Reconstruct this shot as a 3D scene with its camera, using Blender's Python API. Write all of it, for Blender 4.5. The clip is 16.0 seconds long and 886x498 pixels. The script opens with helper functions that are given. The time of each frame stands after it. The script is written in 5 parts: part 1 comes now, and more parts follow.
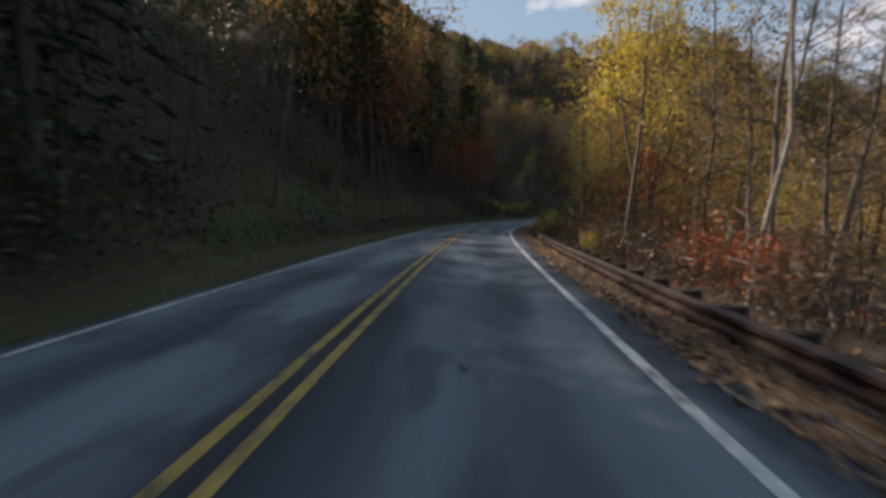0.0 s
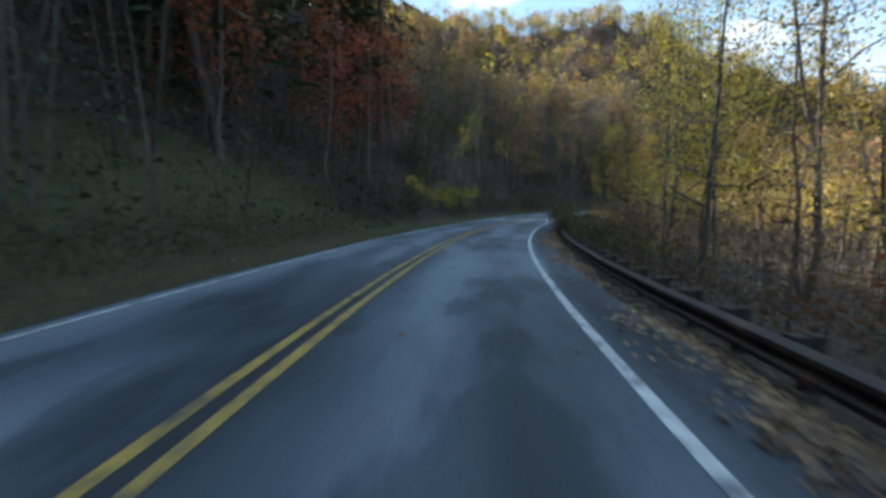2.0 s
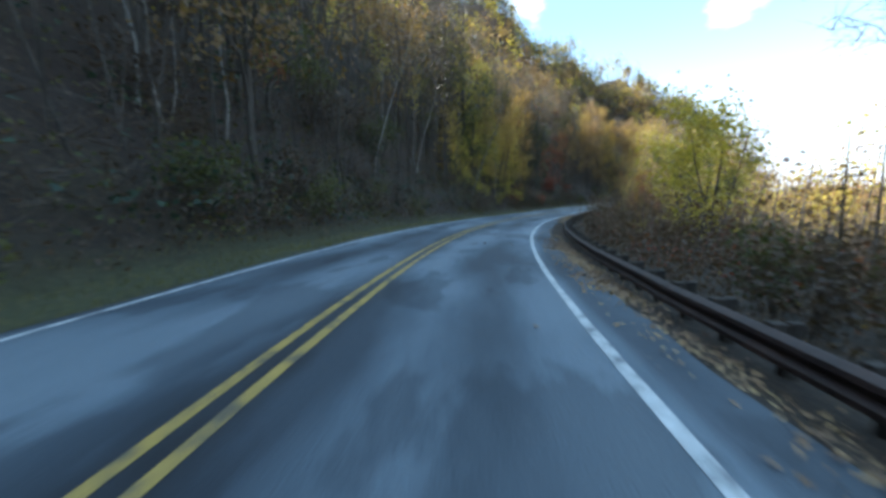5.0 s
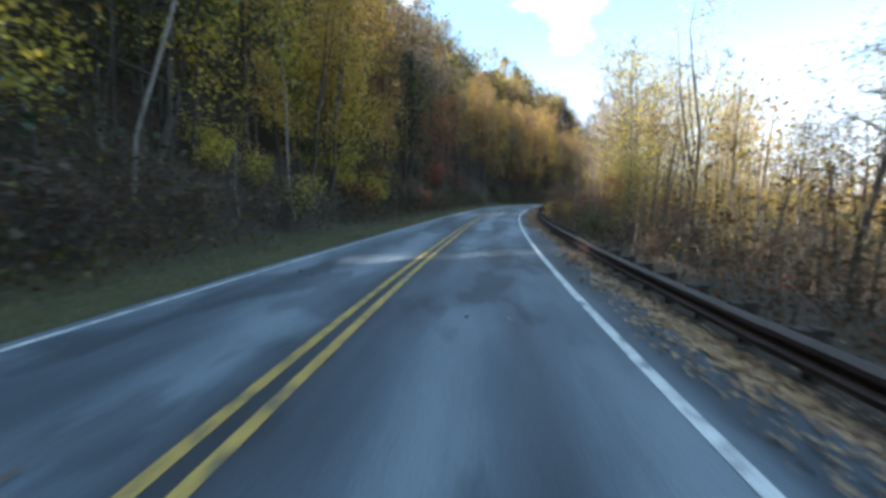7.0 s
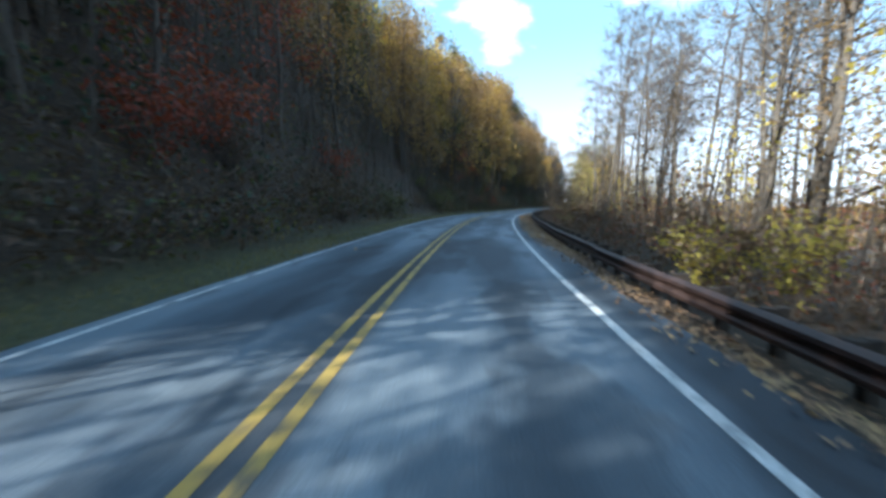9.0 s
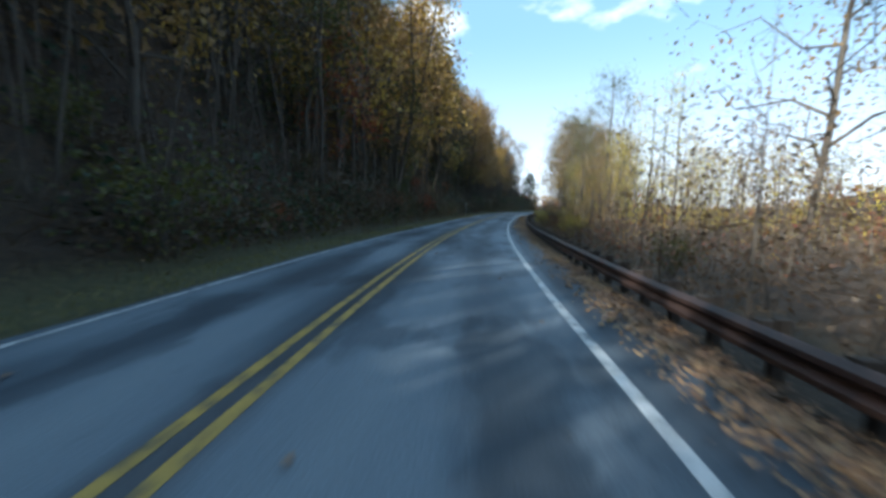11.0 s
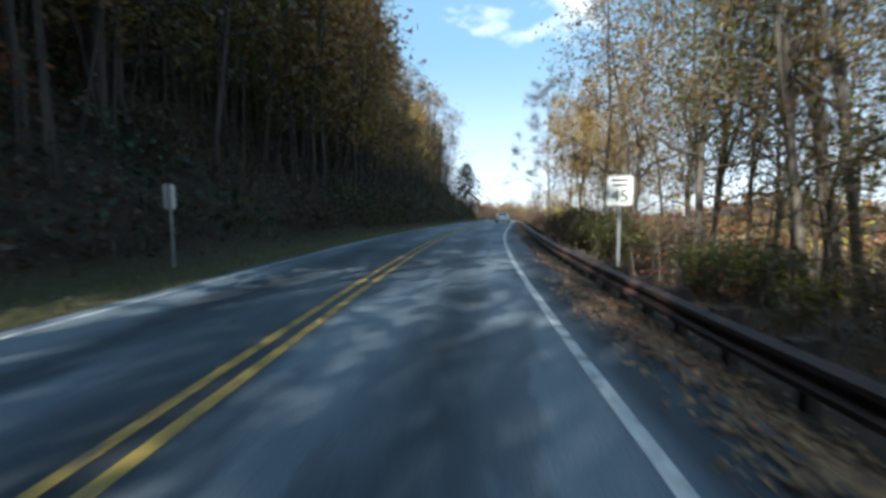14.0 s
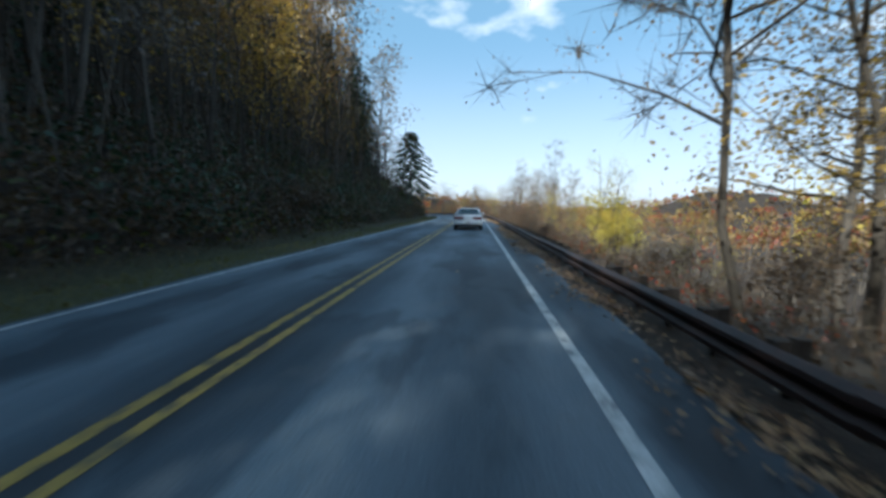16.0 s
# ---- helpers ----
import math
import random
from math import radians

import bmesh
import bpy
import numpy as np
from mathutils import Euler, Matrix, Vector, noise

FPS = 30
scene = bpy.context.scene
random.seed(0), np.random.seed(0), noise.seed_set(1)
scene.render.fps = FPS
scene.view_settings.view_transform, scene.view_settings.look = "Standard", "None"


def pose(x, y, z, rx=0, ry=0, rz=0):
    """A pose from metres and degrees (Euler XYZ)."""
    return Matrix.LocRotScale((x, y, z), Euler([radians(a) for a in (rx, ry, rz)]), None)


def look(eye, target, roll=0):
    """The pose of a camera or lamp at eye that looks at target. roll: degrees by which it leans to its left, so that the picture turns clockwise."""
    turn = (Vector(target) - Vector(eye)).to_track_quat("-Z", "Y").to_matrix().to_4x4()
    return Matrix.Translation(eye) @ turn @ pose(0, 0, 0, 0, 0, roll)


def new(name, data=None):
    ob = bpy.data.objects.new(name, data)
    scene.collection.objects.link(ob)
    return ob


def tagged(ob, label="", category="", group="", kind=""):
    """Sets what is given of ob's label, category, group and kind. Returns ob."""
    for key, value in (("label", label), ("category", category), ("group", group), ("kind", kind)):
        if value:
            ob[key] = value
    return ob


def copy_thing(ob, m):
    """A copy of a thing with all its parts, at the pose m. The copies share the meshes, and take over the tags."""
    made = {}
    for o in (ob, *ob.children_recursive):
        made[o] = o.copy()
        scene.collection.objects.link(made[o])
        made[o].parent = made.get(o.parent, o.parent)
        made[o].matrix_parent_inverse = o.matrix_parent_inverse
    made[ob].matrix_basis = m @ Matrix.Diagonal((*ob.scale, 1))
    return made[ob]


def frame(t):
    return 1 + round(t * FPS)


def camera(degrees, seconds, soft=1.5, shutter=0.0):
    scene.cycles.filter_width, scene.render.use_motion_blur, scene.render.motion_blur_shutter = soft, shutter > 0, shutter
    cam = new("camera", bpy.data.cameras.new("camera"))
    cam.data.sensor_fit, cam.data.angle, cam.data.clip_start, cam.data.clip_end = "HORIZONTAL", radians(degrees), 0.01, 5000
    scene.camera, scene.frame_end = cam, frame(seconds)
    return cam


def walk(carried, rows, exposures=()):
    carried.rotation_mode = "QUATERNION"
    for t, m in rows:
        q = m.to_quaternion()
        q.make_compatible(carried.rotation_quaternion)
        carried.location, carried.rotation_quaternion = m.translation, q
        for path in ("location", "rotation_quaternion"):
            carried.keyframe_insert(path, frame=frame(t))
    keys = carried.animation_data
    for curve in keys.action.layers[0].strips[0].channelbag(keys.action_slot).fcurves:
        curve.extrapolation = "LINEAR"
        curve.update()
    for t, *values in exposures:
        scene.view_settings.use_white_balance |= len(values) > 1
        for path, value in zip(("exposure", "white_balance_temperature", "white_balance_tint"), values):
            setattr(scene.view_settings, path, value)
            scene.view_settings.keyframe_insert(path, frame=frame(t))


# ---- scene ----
cam = camera(99.8, 16.0, soft=3.3, shutter=0.18)
PATH = [
    (0.0, (-0.005, 0.001, 1.348), (0.598, 4.924, 0.713), 0.78),
    (0.5, (1.739, 8.229, 1.150), (2.544, 13.106, 0.400), 0.78),
    (1.0, (3.811, 16.330, 0.953), (4.720, 21.187, 0.189), 0.78),
    (1.5, (6.167, 24.287, 0.671), (7.329, 29.093, -0.075), 0.78),
    (2.0, (8.951, 32.062, 0.416), (10.478, 36.773, -0.277), 0.78),
    (2.5, (12.282, 39.552, 0.211), (14.212, 44.110, -0.492), 0.78),
    (3.0, (16.241, 46.678, 0.025), (18.556, 51.055, -0.668), 0.78),
    (3.5, (20.819, 53.372, -0.127), (23.420, 57.591, -0.784), 0.78),
    (4.0, (25.841, 59.697, -0.202), (28.690, 63.748, -0.892), 0.78),
    (4.5, (31.161, 65.717, -0.308), (34.266, 69.576, -0.992), 0.78),
    (5.0, (36.845, 71.353, -0.371), (40.216, 74.982, -1.049), 0.78),
    (5.5, (42.922, 76.524, -0.433), (46.597, 79.846, -1.109), 0.78),
    (6.0, (49.411, 81.135, -0.497), (53.370, 84.114, -1.168), 0.78),
    (6.5, (56.244, 85.197, -0.556), (60.424, 87.860, -1.216), 0.78),
    (7.0, (63.329, 88.790, -0.598), (67.667, 91.190, -1.242), 0.78),
    (7.5, (70.567, 92.052, -0.593), (75.029, 94.208, -1.252), 0.78),
    (8.0, (77.972, 94.894, -0.558), (82.503, 96.913, -1.193), 0.78),
    (8.5, (85.443, 97.567, -0.527), (90.067, 99.373, -1.118), 0.78),
    (9.0, (93.035, 99.880, -0.419), (97.716, 101.543, -0.989), 0.78),
    (9.5, (100.715, 101.890, -0.297), (105.457, 103.380, -0.832), 0.78),
    (10.0, (108.463, 103.594, -0.154), (113.261, 104.901, -0.670), 0.78),
    (10.5, (116.266, 104.962, -0.023), (121.116, 106.062, -0.540), 0.78),
    (11.0, (124.100, 105.977, 0.069), (128.989, 106.878, -0.460), 0.78),
    (11.5, (131.933, 106.683, 0.114), (136.848, 107.424, -0.426), 0.78),
    (12.0, (139.731, 107.153, 0.157), (144.660, 107.749, -0.437), 0.78),
    (12.5, (147.468, 107.372, 0.152), (152.415, 107.841, -0.399), 0.78),
    (13.0, (155.111, 107.398, 0.224), (160.074, 107.695, -0.309), 0.78),
    (13.5, (162.652, 107.204, 0.361), (167.621, 107.291, -0.180), 0.78),
    (14.0, (170.048, 106.690, 0.469), (175.028, 106.629, 0.030), 0.78),
    (14.5, (177.299, 105.945, 0.635), (182.265, 105.674, 0.118), 0.78),
    (15.0, (184.374, 104.983, 0.751), (189.327, 104.530, 0.237), 0.78),
    (15.5, (191.259, 103.773, 0.820), (196.199, 103.196, 0.304), 0.78),
    (16.0, (197.958, 102.413, 0.892), (202.893, 101.811, 0.361), 0.78),
]
walk(cam, [(t, look(eye, target, roll)) for t, eye, target, roll in PATH],
     exposures=[(0.0, 0.52, 7150, 21), (0.5, 0.8, 6750, 16), (1.0, 1.25, 6100, 9), (1.5, 1.41, 6100, 9), (2.0, 1.6, 6150, 9), (2.5, 1.3, 6000, 9), (3.0, 1.7, 6050, 9),
                (3.5, 2.0, 5900, 7), (4.5, 1.95, 5800, 5), (7.0, 2.01, 6100, 8), (8.0, 1.95, 6400, 13), (8.5, 1.7, 6150, 9), (9.0, 1.76, 5650, 4),
                (12.0, 1.22, 5850, 3), (13.5, 1.31, 5870, 5), (14.5, 0.95, 5850, 1), (15.5, 0.76, 5700, 1), (16.0, 0.81, 5570, 1)])

# ---- sky and sun ----
SUN_AZ, SUN_EL = radians(-50), radians(34.5)      # azimuth clockwise from +y
world = bpy.data.worlds.new("sky")
scene.world = world
world.use_nodes = True
wn, wl = world.node_tree.nodes, world.node_tree.links
bg = wn["Background"]
sky = wn.new("ShaderNodeTexSky")
sky.sky_type, sky.sun_disc = "NISHITA", False
sky.sun_elevation, sky.sun_rotation = SUN_EL, SUN_AZ
sky.altitude, sky.air_density, sky.dust_density, sky.ozone_density = 700, 1.0, 2.5, 1.0
coord = wn.new("ShaderNodeTexCoord")
stretch = wn.new("ShaderNodeMapping")
stretch.inputs["Scale"].default_value = (2.2, 2.2, 5.0)
stretch.inputs["Location"].default_value = (0.35, 0.1, -0.07)
stretch.inputs["Rotation"].default_value = (0, 0, radians(-4.5))
puff = wn.new("ShaderNodeTexNoise")
puff.inputs["Scale"].default_value, puff.inputs["Detail"].default_value = 1.6, 7
cover = wn.new("ShaderNodeValToRGB")
cover.color_ramp.elements[0].position, cover.color_ramp.elements[1].position = 0.615, 0.74
cloud = wn.new("ShaderNodeMix")
cloud.data_type = "RGBA"
cloud.inputs["B"].default_value = (9.0, 8.8, 8.8, 1)
wl.new(coord.outputs["Generated"], stretch.inputs["Vector"])
wl.new(stretch.outputs["Vector"], puff.inputs["Vector"])
wl.new(puff.outputs["Fac"], cover.inputs["Fac"])
wl.new(cover.outputs["Color"], cloud.inputs["Factor"])
milk = wn.new("ShaderNodeMix")                  # thin high cloud over the whole sky
milk.data_type = "RGBA"
milk.inputs["Factor"].default_value = 0.5
milk.inputs["B"].default_value = (3.15, 5.2, 6.75, 1)
wl.new(sky.outputs["Color"], milk.inputs["A"])
wl.new(milk.outputs["Result"], cloud.inputs["A"])
haze_at, low, haze = wn.new("ShaderNodeSeparateXYZ"), wn.new("ShaderNodeMapRange"), wn.new("ShaderNodeMix")
low.interpolation_type = "SMOOTHSTEP"
for socket, v in (("From Min", -0.02), ("From Max", 0.42), ("To Min", 0.55), ("To Max", 0.0)):
    low.inputs[socket].default_value = v
haze.data_type = "RGBA"
haze.inputs["B"].default_value = (8.6, 8.0, 8.2, 1)
wl.new(coord.outputs["Generated"], haze_at.inputs["Vector"])
wl.new(haze_at.outputs["Z"], low.inputs["Value"])
wl.new(low.outputs["Result"], haze.inputs["Factor"])
wl.new(cloud.outputs["Result"], haze.inputs["A"])
wl.new(haze.outputs["Result"], bg.inputs["Color"])
bg.inputs["Strength"].default_value = 0.085
sun = new("sun", bpy.data.lights.new("sun", "SUN"))
sun.data.energy, sun.data.angle, sun.data.color = 5.0, radians(0.53), (1.0, 0.91, 0.77)
sun_way = Vector((math.sin(SUN_AZ) * math.cos(SUN_EL), math.cos(SUN_AZ) * math.cos(SUN_EL), math.sin(SUN_EL)))
sun.matrix_world = look(sun_way * 300, (0, 0, 0))


# ---- materials ----
def material(name, rough=0.8, metal=0.0):
    m = bpy.data.materials.new(name)
    m.use_nodes = True
    p = m.node_tree.nodes["Principled BSDF"]
    p.inputs["Roughness"].default_value, p.inputs["Metallic"].default_value = rough, metal
    return m, m.node_tree.nodes, m.node_tree.links, p


def ramp(nodes, stops):
    r = nodes.new("ShaderNodeValToRGB")
    e = r.color_ramp.elements
    while len(e) < len(stops):
        e.new(0.5)
    for el, (at, c) in zip(e, stops):
        el.position, el.color = at, (*c, 1)
    return r


def tex(nodes, links, scale, detail=4, rough=0.55, space="Object", stretch=None):
    c = nodes.new("ShaderNodeTexCoord")
    n = nodes.new("ShaderNodeTexNoise")
    n.inputs["Scale"].default_value, n.inputs["Detail"].default_value, n.inputs["Roughness"].default_value = scale, detail, rough
    if stretch:
        mp = nodes.new("ShaderNodeMapping")
        mp.inputs["Scale"].default_value = stretch
        links.new(c.outputs[space], mp.inputs["Vector"])
        links.new(mp.outputs["Vector"], n.inputs["Vector"])
    else:
        links.new(c.outputs[space], n.inputs["Vector"])
    return n


def mix(nodes, links, kind, fac, a, b):
    m = nodes.new("ShaderNodeMix")
    m.data_type, m.blend_type = "RGBA", kind
    for socket, v in (("Factor", fac), ("A", a), ("B", b)):
        if isinstance(v, (int, float)):
            m.inputs[socket].default_value = v
        elif isinstance(v, tuple):
            m.inputs[socket].default_value = (*v, 1)
        else:
            links.new(v, m.inputs[socket])
    return m.outputs["Result"]


def bump(nodes, links, p, height, strength, distance=0.02):
    b = nodes.new("ShaderNodeBump")
    b.inputs["Strength"].default_value, b.inputs["Distance"].default_value = strength, distance
    links.new(height, b.inputs["Height"])
    links.new(b.outputs["Normal"], p.inputs["Normal"])


def grained(name, stops, scale=6.0, fine=40.0, rough=0.8, metal=0.0, relief=0.3, distance=0.02, space="Object", stretch=None):
    """A surface with broad stains and fine grain."""
    m, n, l, p = material(name, rough, metal)
    broad, grain = tex(n, l, scale, 5, 0.6, space, stretch), tex(n, l, fine, 3, 0.6, space, stretch)
    r = ramp(n, stops)
    l.new(broad.outputs["Fac"], r.inputs["Fac"])
    g = ramp(n, [(0.3, (0.72, 0.72, 0.72)), (0.7, (1.2, 1.2, 1.2))])
    l.new(grain.outputs["Fac"], g.inputs["Fac"])
    l.new(mix(n, l, "MULTIPLY", 1.0, r.outputs["Color"], g.outputs["Color"]), p.inputs["Base Color"])
    bump(n, l, p, grain.outputs["Fac"], relief, distance)
    return m


def foliage(name, stops, translucent=0.45):
    """Leaves: every leaf its own tone, every tree its own too, light shining through."""
    m, n, l, p = material(name, 0.55)
    geo, obj = n.new("ShaderNodeNewGeometry"), n.new("ShaderNodeObjectInfo")
    patch = tex(n, l, 0.35, 2, 0.5, "Object")
    add = n.new("ShaderNodeMath")
    add.operation = "MULTIPLY_ADD"
    l.new(geo.outputs["Random Per Island"], add.inputs[0])
    add.inputs[1].default_value = 0.5
    half = n.new("ShaderNodeMath")
    half.operation = "MULTIPLY_ADD"
    l.new(obj.outputs["Random"], half.inputs[0])
    half.inputs[1].default_value = 0.35
    l.new(patch.outputs["Fac"], half.inputs[2])
    sub = n.new("ShaderNodeMath")
    sub.operation = "SUBTRACT"
    l.new(half.outputs[0], sub.inputs[0])
    sub.inputs[1].default_value = 0.42
    l.new(sub.outputs[0], add.inputs[2])
    r = ramp(n, stops)
    l.new(add.outputs[0], r.inputs["Fac"])
    l.new(r.outputs["Color"], p.inputs["Base Color"])
    t = n.new("ShaderNodeBsdfTranslucent")
    l.new(mix(n, l, "MULTIPLY", 1.0, r.outputs["Color"], (1.25, 1.15, 0.6)), t.inputs["Color"])
    s = n.new("ShaderNodeMixShader")
    s.inputs["Fac"].default_value = translucent
    l.new(p.outputs["BSDF"], s.inputs[1])
    l.new(t.outputs["BSDF"], s.inputs[2])
    l.new(s.outputs["Shader"], n["Material Output"].inputs["Surface"])
    return m


YELLOW = foliage("yellow_leaves", [(0.0, (0.20, 0.20, 0.04)), (0.4, (0.42, 0.36, 0.06)), (0.75, (0.58, 0.46, 0.09)), (1.0, (0.40, 0.24, 0.05))])
GOLD = foliage("golden_leaves", [(0.0, (0.24, 0.17, 0.05)), (0.45, (0.42, 0.28, 0.075)), (0.8, (0.50, 0.34, 0.09)), (1.0, (0.28, 0.14, 0.05))])
BROWN = foliage("brown_leaves", [(0.0, (0.10, 0.068, 0.034)), (0.5, (0.22, 0.135, 0.062)), (0.8, (0.31, 0.21, 0.10)), (1.0, (0.17, 0.095, 0.045))])
RED = foliage("red_leaves", [(0.0, (0.12, 0.03, 0.022)), (0.5, (0.25, 0.055, 0.03)), (0.8, (0.33, 0.115, 0.045)), (1.0, (0.17, 0.07, 0.035))])
OLIVE = foliage("olive_leaves", [(0.0, (0.035, 0.046, 0.016)), (0.5, (0.075, 0.086, 0.024)), (0.8, (0.13, 0.124, 0.032)), (1.0, (0.17, 0.12, 0.035))])
# conifer needles, and the dark filler that paints the left hillside's shade
NEEDLE_AND_SHADE = foliage("needles", [(0.0, (0.012, 0.026, 0.014)), (0.5, (0.022, 0.045, 0.022)), (1.0, (0.04, 0.07, 0.03))], 0.2)
SCRUB = foliage("scrub_leaves", [(0.0, (0.042, 0.029, 0.023)), (0.4, (0.08, 0.053, 0.038)), (0.75, (0.112, 0.076, 0.045)), (1.0, (0.13, 0.056, 0.036))], 0.35)
GRASS = foliage("grass_blades", [(0.0, (0.07, 0.07, 0.022)), (0.45, (0.13, 0.125, 0.04)), (0.8, (0.21, 0.17, 0.075)), (1.0, (0.27, 0.21, 0.11))], 0.35)
BANK_GRASS = foliage("bank_grass_blades", [(0.0, (0.018, 0.032, 0.012)), (0.5, (0.034, 0.055, 0.018)), (1.0, (0.07, 0.07, 0.03))], 0.3)
ASH = foliage("bare_twigs", [(0.0, (0.05, 0.042, 0.04)), (0.45, (0.105, 0.088, 0.084)), (0.8, (0.17, 0.145, 0.13)), (1.0, (0.15, 0.10, 0.075))], 0.25)
LITTER = foliage("fallen_leaves", [(0.0, (0.07, 0.036, 0.022)), (0.35, (0.16, 0.09, 0.05)), (0.6, (0.33, 0.20, 0.105)), (0.85, (0.46, 0.31, 0.14)), (1.0, (0.20, 0.06, 0.035))], 0.15)
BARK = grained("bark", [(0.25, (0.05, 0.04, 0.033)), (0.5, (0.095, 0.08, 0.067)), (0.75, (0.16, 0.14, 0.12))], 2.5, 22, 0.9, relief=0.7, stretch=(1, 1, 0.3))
PALE_BARK = grained("pale_bark", [(0.25, (0.13, 0.115, 0.10)), (0.5, (0.23, 0.21, 0.185)), (0.75, (0.33, 0.305, 0.275))], 2.0, 18, 0.85, relief=0.5, stretch=(1, 1, 1.8))
# dark bark of some trees, and hillside stems with shade put into their colour
DARK_AND_SHADED_BARK = grained("dark_and_shaded_bark", [(0.3, (0.035, 0.028, 0.022)), (0.7, (0.09, 0.075, 0.06))], 3, 25, 0.92, relief=0.7, stretch=(1, 1, 0.3))
RUST = grained("weathering_steel", [(0.25, (0.022, 0.014, 0.013)), (0.5, (0.045, 0.026, 0.023)), (0.8, (0.10, 0.056, 0.045))], 1.6, 35, 0.62, 0.1, 0.25, 0.004)
TIMBER = grained("dark_timber", [(0.3, (0.025, 0.019, 0.015)), (0.7, (0.06, 0.045, 0.036))], 5, 40, 0.85, relief=0.4, stretch=(1, 1, 0.2))
YELLOW_PAINT = grained("yellow_road_paint", [(0.36, (0.12, 0.10, 0.065)), (0.50, (0.35, 0.24, 0.065)), (0.72, (0.46, 0.31, 0.075))], 5.0, 60, 0.65, relief=0.25, distance=0.004)
WHITE_PAINT = grained("white_road_paint", [(0.34, (0.15, 0.165, 0.18)), (0.48, (0.44, 0.455, 0.465)), (0.72, (0.64, 0.65, 0.66))], 5.0, 60, 0.65, relief=0.25, distance=0.004)
GALVANISED = grained("galvanised_steel", [(0.3, (0.36, 0.37, 0.38)), (0.7, (0.50, 0.51, 0.52))], 9, 60, 0.45, 0.8, 0.1, 0.002)
CAR_WHITE, _n, _l, _p = material("white_car_paint", 0.28)
_p.inputs["Base Color"].default_value, _p.inputs["Coat Weight"].default_value = (0.78, 0.79, 0.80, 1), 0.6
CAR_GLASS, _n, _l, _p = material("dark_car_glass", 0.05)
_p.inputs["Base Color"].default_value, _p.inputs["Specular IOR Level"].default_value = (0.02, 0.025, 0.03, 1), 0.8
RUBBER = grained("tyre_rubber", [(0.3, (0.012, 0.012, 0.012)), (0.7, (0.03, 0.03, 0.03))], 10, 80, 0.8, relief=0.2, distance=0.004)
BLACK_TRIM, _n, _l, _p = material("black_trim", 0.45)
_p.inputs["Base Color"].default_value = (0.02, 0.02, 0.022, 1)
TAIL_RED, _n, _l, _p = material("tail_lamp_red", 0.2)
_p.inputs["Base Color"].default_value = (0.16, 0.012, 0.012, 1)
SIGN_WHITE, _n, _l, _p = material("sign_white", 0.4)
_p.inputs["Base Color"].default_value = (0.70, 0.71, 0.72, 1)
SIGN_BLACK, _n, _l, _p = material("sign_black", 0.5)
_p.inputs["Base Color"].default_value = (0.015, 0.015, 0.015, 1)


